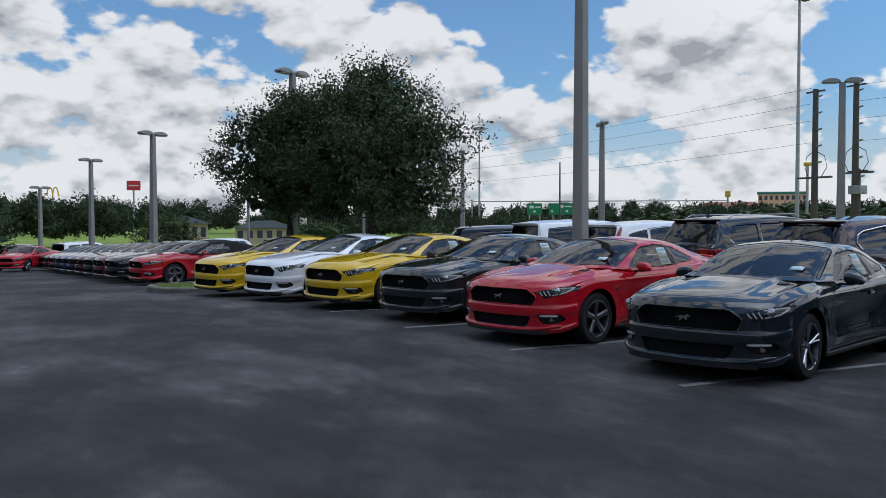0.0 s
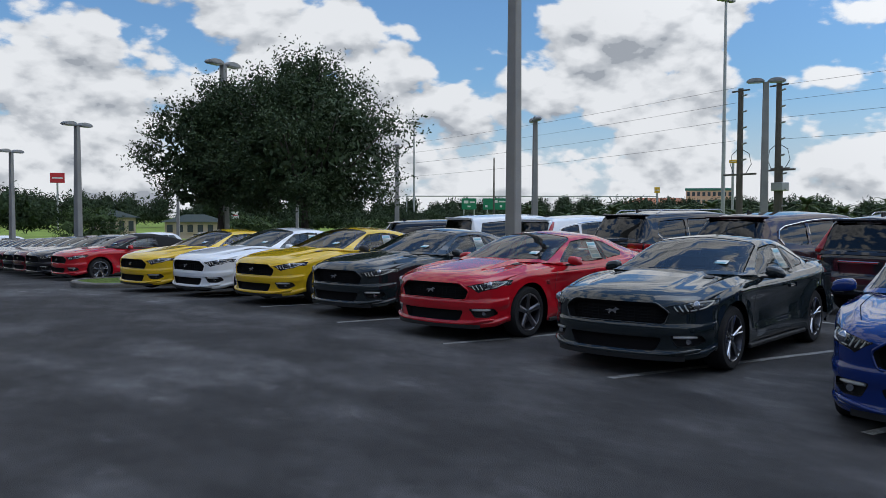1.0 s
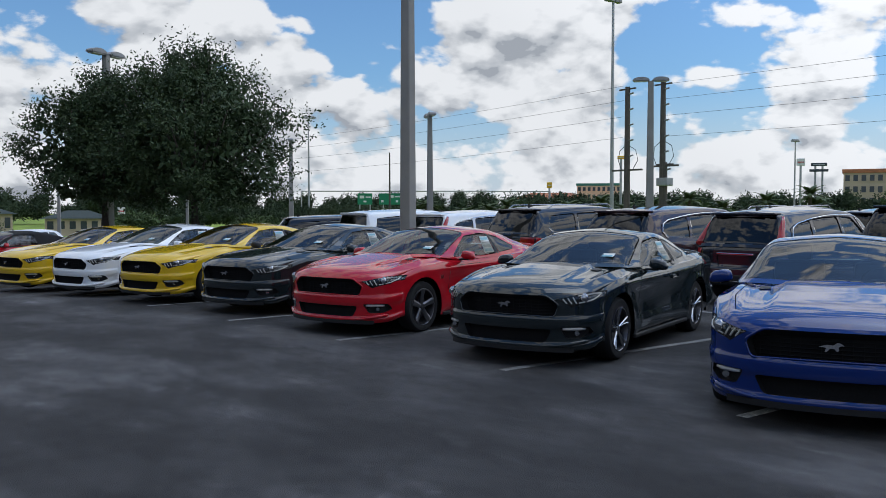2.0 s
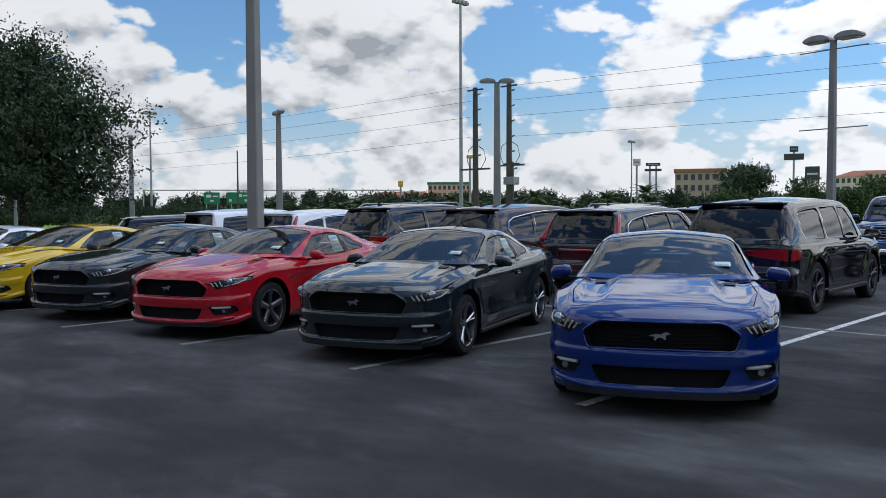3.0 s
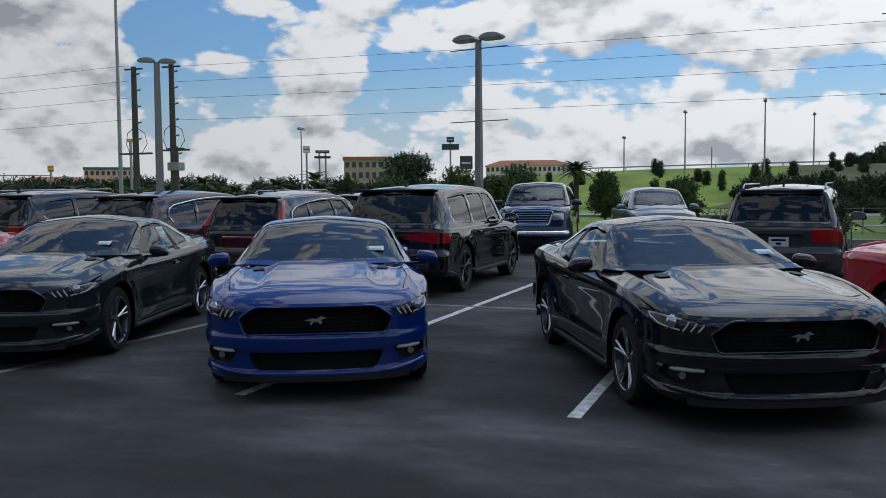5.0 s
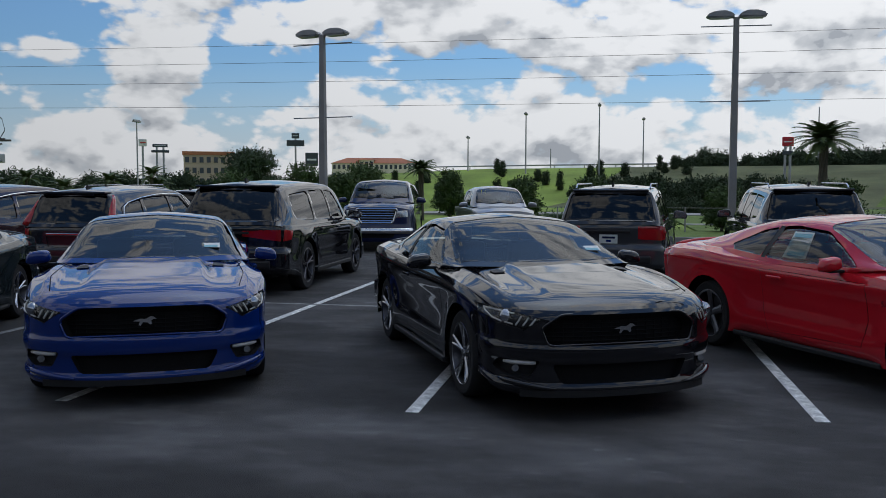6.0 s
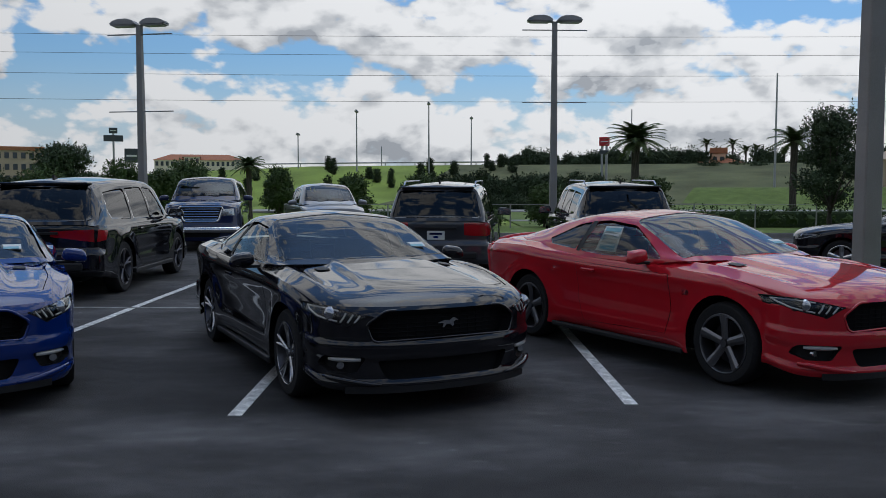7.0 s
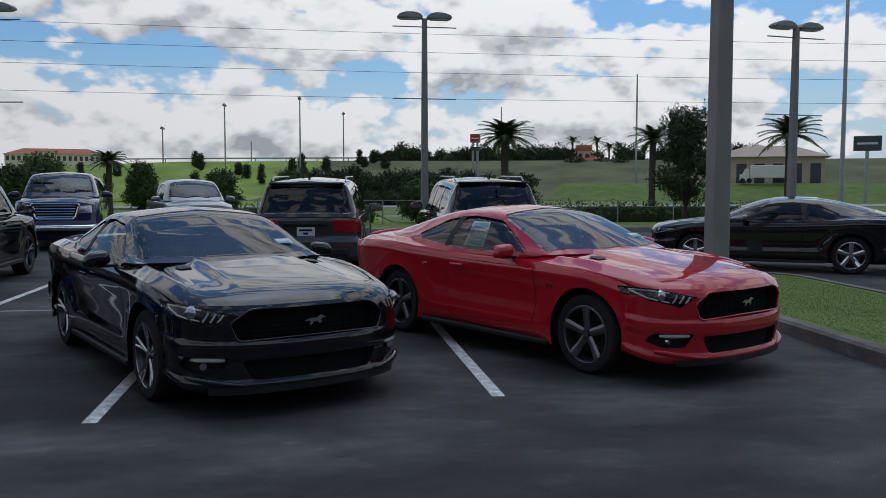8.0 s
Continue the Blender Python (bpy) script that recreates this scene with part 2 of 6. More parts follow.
P_BLACK = paint("black_paint", (0.008, 0.008, 0.011))
P_YELLOW = paint("yellow_paint", (0.72, 0.46, 0.015))
P_WHITE = paint("white_paint", (0.84, 0.86, 0.88))
P_BLUE = paint("deep_blue_paint", (0.003, 0.024, 0.16))
P_CORAL = paint("coral_red_paint", (0.50, 0.014, 0.024))
P_RUBY = paint("ruby_paint", (0.11, 0.006, 0.012))
P_NAVY = paint("navy_paint", (0.012, 0.02, 0.07))
P_MAROON = paint("dark_maroon_paint", (0.035, 0.012, 0.016))
P_CHARCOAL = paint("charcoal_paint", (0.020, 0.022, 0.030))
P_SILVER = paint("silver_paint", (0.22, 0.23, 0.25), 0.7, 0.3)
P_SLATE = paint("slate_paint", (0.05, 0.053, 0.06))


# ---- builders ----
def part(name, bm, material, parent=None, label="", smooth=False):
    me = bpy.data.meshes.new(name)
    if smooth:
        for f in bm.faces:
            f.smooth = True
        for e in bm.edges:
            if len(e.link_faces) == 2 and e.calc_face_angle(0) > 0.75:
                e.smooth = False
    bm.to_mesh(me)
    bm.free()
    for mm in (material if isinstance(material, (list, tuple)) else (material,)):
        me.materials.append(mm)
    ob = new(name, me)
    ob.parent = parent
    if label:
        tagged(ob, label)
    return ob


def thing(name, label, category, group="", m=None):
    ob = tagged(new(name), label, category, group)
    ob.empty_display_size = 0.2
    if m is not None:
        ob.matrix_basis = m
    return ob


def add_box(bm, lo, hi, bevel=0.0, m=None):
    r = bmesh.ops.create_cube(bm, size=1.0)
    c = [(a + b) / 2 for a, b in zip(lo, hi)]
    s = [b - a for a, b in zip(lo, hi)]
    for v in r["verts"]:
        v.co = Vector((c[0] + v.co.x * s[0], c[1] + v.co.y * s[1], c[2] + v.co.z * s[2]))
    vs = r["verts"]
    if bevel:
        es = list({e for v in vs for e in v.link_edges})
        g = bmesh.ops.bevel(bm, geom=es, offset=bevel, segments=2, affect="EDGES", profile=0.5)
        vs = list({v for v in vs if v.is_valid} | set(g["verts"]))
    if m is not None:
        bmesh.ops.transform(bm, matrix=m, verts=vs)
    return vs


def box(lo, hi, bevel=0.0, m=None):
    bm = bmesh.new()
    add_box(bm, lo, hi, bevel, m)
    return bm


def add_tube(bm, points, radii, seg=8, cap=True):
    """A tapered tube along points."""
    pts = [Vector(p) for p in points]
    rings = []
    for i, p in enumerate(pts):
        d = (pts[min(i + 1, len(pts) - 1)] - pts[max(i - 1, 0)]).normalized()
        q = d.to_track_quat("Z", "Y")
        r = radii[i] if isinstance(radii, (list, tuple)) else radii
        rings.append([bm.verts.new(p + q @ Vector((r * math.cos(2 * math.pi * k / seg), r * math.sin(2 * math.pi * k / seg), 0))) for k in range(seg)])
    for a, b in zip(rings, rings[1:]):
        for k in range(seg):
            bm.faces.new((a[k], a[(k + 1) % seg], b[(k + 1) % seg], b[k]))
    if cap:
        bm.faces.new(rings[0][::-1])
        bm.faces.new(rings[-1])


def tube(points, radii, seg=8):
    bm = bmesh.new()
    add_tube(bm, points, radii, seg)
    return bm


def lathe(profile, seg=32, axis="y"):
    """Turns (radius, along) pairs round an axis."""
    bm = bmesh.new()
    rings = []
    for r, a in profile:
        ring = []
        for k in range(seg):
            c, s = r * math.cos(2 * math.pi * k / seg), r * math.sin(2 * math.pi * k / seg)
            ring.append(bm.verts.new((c, a, s) if axis == "y" else (c, s, a)))
        rings.append(ring)
    for a, b in zip(rings, rings[1:]):
        for k in range(seg):
            bm.faces.new((a[k], a[(k + 1) % seg], b[(k + 1) % seg], b[k]))
    bmesh.ops.recalc_face_normals(bm, faces=bm.faces)
    return bm


def prism(poly, depth, axis="x", at=0.0):
    """A flat outline, given in the two other axes, with depth along axis."""
    bm = bmesh.new()

    def p3(a, b, d):
        return {"x": (d, a, b), "y": (a, d, b), "z": (a, b, d)}[axis]
    lo = [bm.verts.new(p3(a, b, at)) for a, b in poly]
    hi = [bm.verts.new(p3(a, b, at + depth)) for a, b in poly]
    n = len(poly)
    for k in range(n):
        bm.faces.new((lo[k], lo[(k + 1) % n], hi[(k + 1) % n], hi[k]))
    bm.faces.new(lo[::-1])
    bm.faces.new(hi)
    bmesh.ops.recalc_face_normals(bm, faces=bm.faces)
    return bm


def smooth_curve(pts):
    """A smooth line through (x, value) pairs without overshoot."""
    x = np.array([p[0] for p in pts], float)
    y = np.array([p[1] for p in pts], float)
    h = np.diff(x)
    d = np.diff(y) / h
    m = np.zeros(len(x))
    for i in range(1, len(x) - 1):
        if d[i - 1] * d[i] > 0:
            w1, w2 = 2 * h[i] + h[i - 1], h[i] + 2 * h[i - 1]
            m[i] = (w1 + w2) / (w1 / d[i - 1] + w2 / d[i])
    m[0], m[-1] = d[0], d[-1]

    def f(v):
        v = min(max(v, x[0]), x[-1])
        i = min(int(np.searchsorted(x, v, "right")) - 1, len(h) - 1)
        t = (v - x[i]) / h[i]
        return float((2 * t**3 - 3 * t**2 + 1) * y[i] + (t**3 - 2 * t**2 + t) * h[i] * m[i] + (-2 * t**3 + 3 * t**2) * y[i + 1] + (t**3 - t**2) * h[i] * m[i + 1])
    return f


def inside(poly, a, b):
    hit = False
    j = len(poly) - 1
    for i in range(len(poly)):
        (xi, yi), (xj, yj) = poly[i], poly[j]
        if (yi > b) != (yj > b) and a < (xj - xi) * (b - yi) / (yj - yi) + xi:
            hit = not hit
        j = i
    return hit


def nearest(poly, a, b):
    best, at_ = 1e9, (a, b)
    for i in range(len(poly)):
        (x0, y0), (x1, y1) = poly[i - 1], poly[i]
        dx, dy = x1 - x0, y1 - y0
        t = max(0, min(1, ((a - x0) * dx + (b - y0) * dy) / (dx * dx + dy * dy + 1e-12)))
        px, py = x0 + t * dx, y0 + t * dy
        q = (px - a) ** 2 + (py - b) ** 2
        if q < best:
            best, at_ = q, (px, py)
    return at_


def rounded(poly, r=0.25, n=4):
    """The outline with its corners rounded by the share r of the shorter side."""
    out = []
    k = len(poly)
    for i in range(k):
        p0, p1, p2 = Vector(poly[i - 1]), Vector(poly[i]), Vector(poly[(i + 1) % k])
        d = r * min((p0 - p1).length, (p2 - p1).length)
        a, c = p1 + (p0 - p1).normalized() * d, p1 + (p2 - p1).normalized() * d
        for s in range(n + 1):
            t = s / n
            q = a * (1 - t) ** 2 + p1 * 2 * t * (1 - t) + c * t * t
            out.append((q.x, q.y))
    return out


def carve(bm, poly, axes, where, push=0.0, gap=0.0):
    """Cuts the outline poly (in the two axes) out of the skin bm, where where(centre) holds. Returns the cut piece, pushed inwards and shrunk by gap."""
    i, j = axes
    k = 3 - i - j
    a0, a1 = min(p[0] for p in poly), max(p[0] for p in poly)
    b0, b1 = min(p[1] for p in poly), max(p[1] for p in poly)
    faces = []
    for f in bm.faces:
        c = f.calc_center_median()
        if a0 <= c[i] <= a1 and b0 <= c[j] <= b1 and where(c) and inside(poly, c[i], c[j]):
            faces.append(f)
    chosen = set(faces)
    rim = {v for f in faces for v in f.verts if any(g not in chosen for g in v.link_faces)}
    bm.normal_update()
    moves = {}
    for v in rim:
        a, b = nearest(poly, v.co[i], v.co[j])
        moves[v] = (a, b)
    for p in poly:
        if rim:
            v = min(rim, key=lambda q: (moves[q][0] - p[0]) ** 2 + (moves[q][1] - p[1]) ** 2)
            if (moves[v][0] - p[0]) ** 2 + (moves[v][1] - p[1]) ** 2 < 0.02 ** 2:
                moves[v] = p
    for v, (a, b) in moves.items():
        d1, d2 = a - v.co[i], b - v.co[j]
        n = v.normal
        d3 = -(n[i] * d1 + n[j] * d2) / n[k] if abs(n[k]) > 0.15 else 0.0
        v.co[i], v.co[j], v.co[k] = a, b, v.co[k] + max(-0.06, min(0.06, d3))
    bm.normal_update()
    piece = bmesh.new()
    made = {}
    mid = Vector((sum(p[0] for p in poly) / len(poly), sum(p[1] for p in poly) / len(poly)))
    for f in faces:
        vs = []
        for v in f.verts:
            if v not in made:
                co = v.co - v.normal * push
                if gap and v in rim:
                    d = Vector((co[i], co[j])) - mid
                    if d.length > 1e-6:
                        d = d * (gap / d.length)
                        co[i] -= d.x
                        co[j] -= d.y
                made[v] = piece.verts.new(co)
            vs.append(made[v])
        piece.faces.new(vs)
    # the reveal round the cut
    if push > 0:
        for f in faces:
            for e in f.edges:
                if any(g not in chosen for g in e.link_faces):
                    u, w = e.verts
                    try:
                        piece.faces.new((made[u], made[w], piece.verts.new(w.co), piece.verts.new(u.co)))
                    except ValueError:
                        pass
    bmesh.ops.delete(bm, geom=faces, context="FACES")
    return piece


# ---- vehicles ----
from mathutils.bvhtree import BVHTree


def spread(a, b, n):
    return [a + (b - a) * k / (n - 1) for k in range(n)]


class Shape:
    """The curves of one kind of vehicle: nose at x = 0, tail at x = length, facing -x."""

    def __init__(s, length, half, shoulder, centre, width, bottom, front, side, rear, nose, tail, crown=2.6, bulge=0.0, arches=()):
        s.L, s.W = length, half
        s.zs, s.zc, s.ws, s.zb = smooth_curve(shoulder), smooth_curve(centre), smooth_curve(width), smooth_curve(bottom)
        s.front, s.side, s.rear = smooth_curve(front), smooth_curve(side), smooth_curve(rear)
        s.nose, s.tail, s.crown, s.bulge, s.arches = nose, tail, crown, bulge, arches

    def bow(s, t, d, n):
        return d * (1 - max(0.0, 1 - abs(t) ** n) ** (1 / n))

    def top(s, x, t):
        ff = max(0.0, 1 - x / (s.nose[0] * 2.2)) ** 1.3
        fr = max(0.0, 1 - (s.L - x) / (s.tail[0] * 2.2 + 0.05)) ** 1.3
        X = x + s.bow(t, *s.nose) * ff - s.bow(t, *s.tail) * fr
        z0, z1 = s.zs(x), s.zc(x)
        a = abs(t)
        z = z0 + (z1 - z0) * (1 - a ** s.crown)
        if s.bulge:
            hood = max(0.0, min(1.0, (x - 0.12) / 0.7)) * max(0.0, min(1.0, (1.75 - x) / 0.2))
            lim = 0.58 - 0.10 * min(1, x / 1.4)
            step = max(0.0, min(1.0, (lim - a) / 0.05))
            z += s.bulge * hood * step * step * (3 - 2 * step)
            ridge = 0.022 + 0.016 * max(0.0, 1 - abs(x - 1.0) / 0.75)
            z += ridge * max(0.0, 1 - abs(a - 0.86) / 0.13) ** 1.4 * max(0.0, min(1.0, x / 0.5)) * max(0, min(1, (s.L - x) / 0.5))
            # a rib along each side of the power dome
            z += 0.007 * max(0.0, 1 - abs(a - lim) / 0.035) * hood
        return Vector((X, t * s.ws(x), z))

    def cap(s, nx=96, nt=35):
        bm = bmesh.new()
        ts = [math.sin(math.pi / 2 * q) if abs(q) < 1 else q for q in spread(-1, 1, 2 * nt - 1)]
        rows = [[bm.verts.new(s.top(x, t)) for t in ts] for x in spread(0, 0.32, 20) + spread(0.32, s.L, nx - 19)[1:]]
        for a, b in zip(rows, rows[1:]):
            for k in range(len(ts) - 1):
                bm.faces.new((a[k], a[k + 1], b[k + 1], b[k]))
        return bm

    def belt(s, nt=25, nx=96, nv=26):
        loop = []
        ts = [math.sin(math.pi / 2 * q) for q in spread(-1, 1, 2 * nt - 1)]
        for t in ts:
            loop.append((0.0, t, 1.0, 0.0))
        for x in spread(0, s.L, nx)[1:-1]:
            loop.append((x, 1.0, max(0, 1 - x / 0.35) ** 2, max(0, 1 - (s.L - x) / 0.35) ** 2))
        for t in reversed(ts):
            loop.append((s.L, t, 0.0, 1.0))
        for x in reversed(spread(0, s.L, nx)[1:-1]):
            loop.append((x, -1.0, max(0, 1 - x / 0.35) ** 2, max(0, 1 - (s.L - x) / 0.35) ** 2))
        P = [s.top(x, t) for x, t, _, _ in loop]
        n = len(P)
        bm = bmesh.new()
        rows = []
        normals = []
        for k in range(n):
            d = P[(k + 1) % n] - P[k - 1]
            normals.append(Vector((d.y, -d.x, 0)).normalized())
        if normals[nt - 1].x > 0:
            normals = [-q for q in normals]
        for v in spread(0, 1, nv):
            ring = []
            for k, (x, t, wf, wr) in enumerate(loop):
                z1 = s.zb(P[k].x)
                off = wf * s.front(v) + wr * s.rear(v) + max(0, 1 - wf - wr) * s.side(v)
                z = P[k].z + (z1 - P[k].z) * v
                for xa, ra, out in s.arches:
                    d = math.hypot(P[k].x - xa, z - ra) - ra - 0.05
                    swell = math.exp(-(max(0.0, d) / 0.12) ** 2) * (1 - max(wf, wr)) * min(1.0, v / 0.12)
                    off += (max(off, out) - off) * swell
                q = P[k] + normals[k] * off
                q.z = z
                ring.append(bm.verts.new(q))
            rows.append(ring)
        for a, b in zip(rows, rows[1:]):
            for k in range(n):
                bm.faces.new((a[k], a[(k + 1) % n], b[(k + 1) % n], b[k]))
        bmesh.ops.recalc_face_normals(bm, faces=bm.faces)
        c = min(bm.faces, key=lambda f: f.calc_center_median().x)
        if c.normal.x > 0:
            bmesh.ops.reverse_faces(bm, faces=bm.faces)
        return bm


def greenhouse(roof, base, wide, top, bow_f, bow_r, rr=0.12, nx=70, ns=13, drop=0.03, steep=0.0):
    """The cabin: roof height, foot height, foot half-width and roof half-width along x."""
    R, B, W, T = (smooth_curve(q) for q in (roof, base, wide, top))
    x0, x1 = roof[0][0], roof[-1][0]
    bm = bmesh.new()
    rows = []
    xs = spread(x0, x1 - steep, nx) + (spread(x1 - steep, x1, 22)[1:] if steep else [])
    for x in xs:
        zr, zb, wb, wt = R(x), B(x), W(x), T(x)
        zr = max(zr, zb + 0.004)
        P0, P1, P2 = Vector((0, zr)), Vector((wt, zr - drop * min(1, (zr - zb) / 0.2))), Vector((wb, zb))
        r = min(rr, (P2 - P1).length * 0.45)
        A, C = P1 + (P0 - P1).normalized() * r, P1 + (P2 - P1).normalized() * r
        line = []
        for k in range(ns):
            q = P0.lerp(A, k / (ns - 1))
            q.y += (1 - (k / (ns - 1)) ** 2) * 0.02 * min(1, (zr - zb) / 0.2)
            line.append(q)
        for k in range(1, 5):
            t = k / 5
            line.append(A * (1 - t) ** 2 + P1 * 2 * t * (1 - t) + C * t * t)
        for k in range(ns):
            t = k / (ns - 1)
            q = C.lerp(P2, t)
            q.x += 0.018 * math.sin(math.pi * t)
            line.append(q)
        u = (x - x0) / (x1 - x0)
        row = []
        for sign in (-1, 1):
            for q in (reversed(line) if sign < 0 else line[1:]):
                k = 1 - min(1, abs(q.x) / max(wb, 1e-3)) ** 2
                X = x - bow_f * k * max(0, 1 - u * 2.2) + bow_r * k * max(0, 1 - (1 - u) * 2.2)
                row.append(bm.verts.new((X, sign * q.x, q.y)))
        rows.append(row)
    for a, b in zip(rows, rows[1:]):
        for k in range(len(a) - 1):
            bm.faces.new((a[k], a[k + 1], b[k + 1], b[k]))
    bmesh.ops.recalc_face_normals(bm, faces=bm.faces)
    c = max(bm.faces, key=lambda f: f.calc_center_median().z)
    if c.normal.z < 0:
        bmesh.ops.reverse_faces(bm, faces=bm.faces)
    return bm


def mirror_poly(poly):
    return [(-a, b) for a, b in poly]


def wheel(parent, name, x, y, radius, width, style, rim_mat, spoke_mat):
    """A tyre with its rim; the outer face looks to the side on which y lies."""
    sgn = 1 if y > 0 else -1
    r, w = radius, width / 2
    rr = r * 0.70
    tyre = part("wheel", lathe([(rr, -w * 0.9), (rr + 0.02, -w), (r - 0.03, -w), (r - 0.008, -w * 0.82), (r, -w * 0.45), (r, w * 0.45), (r - 0.008, w * 0.82), (r - 0.03, w), (rr + 0.02, w), (rr, w * 0.9)], 40), RUBBER, parent, "black rubber tyre on an alloy rim", True)
    tyre.location = (x, y, radius)
    barrel = lathe([(rr + 0.004, sgn * w * 0.95), (rr - 0.012, sgn * w * 0.99), (rr - 0.022, sgn * w * 0.8), (rr - 0.03, -sgn * w * 0.8)], 40)
    part("rim", barrel, rim_mat, tyre, smooth=True)
    disc = lathe([(0.0, sgn * w * 0.15), (rr * 0.72, sgn * w * 0.15), (rr * 0.72, sgn * w * 0.05), (0.0, sgn * w * 0.05)], 28)
    part("brake_disc", disc, DARKALLOY, tyre)
    count, split = style
    sp = bmesh.new()
    for k in range(count):
        ang = 2 * math.pi * k / count + 0.3
        arms = ((-0.15, 0.014), (0.15, 0.014)) if split else ((0.0, 0.036),)
        for tilt, half in arms:
            y0, y1 = sgn * w * 0.62, sgn * w * 0.95
            pts = []
            for rad, hw, yy in ((rr * 0.16, half * 0.95, y0 + sgn * 0.012), (rr * 0.55, half * 1.0, y0 + sgn * 0.02), (rr * 0.985, half * 1.3, y1)):
                a = ang + tilt * (rad / rr)
                ca, sa = math.cos(a), math.sin(a)
                for dx, dy in ((-hw, 0.0), (-hw * 0.35, sgn * 0.012), (hw * 0.35, sgn * 0.012), (hw, 0.0), (hw * 0.6, -sgn * 0.03), (-hw * 0.6, -sgn * 0.03)):
                    pts.append(sp.verts.new((rad * ca - dx * sa, yy + dy, rad * sa + dx * ca)))
            for q in (0, 6):
                for e in range(6):
                    sp.faces.new((pts[q + e], pts[q + (e + 1) % 6], pts[q + 6 + (e + 1) % 6], pts[q + 6 + e]))
    bmesh.ops.recalc_face_normals(sp, faces=sp.faces)
    part("spokes", sp, spoke_mat, tyre)
    hub = lathe([(0.0, sgn * (w * 0.62 + 0.03)), (0.03, sgn * (w * 0.62 + 0.03)), (0.036, sgn * w * 0.6), (rr * 0.24, sgn * w * 0.6), (rr * 0.26, sgn * w * 0.4)], 20)
    part("hub", hub, spoke_mat, tyre, smooth=True)
    part("rim_lip", lathe([(rr - 0.004, sgn * w * 0.96), (rr + 0.001, sgn * w * 1.0), (rr + 0.006, sgn * w * 0.99), (rr + 0.006, sgn * w * 0.93)], 40), spoke_mat, tyre, smooth=True)
    for k in range(5):
        a = 2 * math.pi * k / 5 + 0.3
        nut = lathe([(0.0, sgn * (w * 0.6 + 0.014)), (0.009, sgn * (w * 0.6 + 0.014)), (0.010, sgn * w * 0.6)], 6)
        n = part("wheel_nut", nut, DARKALLOY, tyre)
        n.location = (0.058 * math.cos(a), 0, 0.058 * math.sin(a))
    return tyre


def circle(cx, cz, r, n=36):
    return [(cx + r * math.cos(2 * math.pi * k / n), cz + r * math.sin(2 * math.pi * k / n)) for k in range(n)]


def door_mirror(parent, x, y, z, material, size=1.0):
    sgn = 1 if y > 0 else -1
    bm = bmesh.new()
    bmesh.ops.create_uvsphere(bm, u_segments=16, v_segments=10, radius=1.0)
    for v in bm.verts:
        c = v.co
        q = [math.copysign(abs(u) ** 0.62, u) for u in c]
        v.co = Vector((q[0] * 0.085 * (1.0 if c.x < 0 else 0.35), q[1] * (0.115 - 0.015 * q[2]), q[2] * 0.066 - 0.014 * q[1] * sgn)) * size
    m = part("door_mirror", bm, material, parent, smooth=True)
    m.location = (x, y + sgn * 0.13 * size, z)
    part("mirror_arm", box((-0.02, min(0, -sgn * 0.16), -0.075), (0.035, max(0, -sgn * 0.16), -0.05), 0.008), BLACKPLASTIC, m)
    part("mirror_glass", box((0.024 * size, -0.09 * size, -0.055 * size), (0.03 * size, 0.09 * size, 0.055 * size), 0.0), CHROME, m)
    return m


def seats(parent, xs, zs, ys):
    for x in xs:
        for y in ys:
            bm = box((x, y - 0.24, zs - 0.15), (x + 0.5, y + 0.24, zs), 0.05)
            add_box(bm, (x + 0.42, y - 0.24, zs - 0.05), (x + 0.58, y + 0.24, zs + 0.5), 0.05)
            add_box(bm, (x + 0.48, y - 0.12, zs + 0.5), (x + 0.58, y + 0.12, zs + 0.68), 0.04)
            part("seat", bm, INTERIOR, parent, smooth=True)


def plate_bars(parent, x, y, z, w, h, facing=-1):
    p = part("plate", box((x - 0.004, y - w / 2, z - h / 2), (x + 0.004, y + w / 2, z + h / 2), 0.002), PAPER, parent, "white dealer plate with a printed strip")
    xx = x + facing * 0.006
    part("printed_strip", box((min(x, xx), y - w * 0.36, z + h * 0.05), (max(x, xx), y + w * 0.36, z + h * 0.28)), P_NAVY, p)
    part("printed_oval", box((min(x, xx), y - w * 0.14, z - h * 0.32), (max(x, xx), y + w * 0.14, z - h * 0.08)), P_BLUE, p)


def writing(parent, text, size, m, material, name="year_mark", label=""):
    cu = bpy.data.curves.new(name, "FONT")
    cu.body, cu.size, cu.extrude, cu.align_x = text, size, 0.003, "CENTER"
    cu.materials.append(material)
    ob = new(name, cu)
    ob.parent = parent
    ob.matrix_basis = m
    return tagged(ob, label) if label else ob


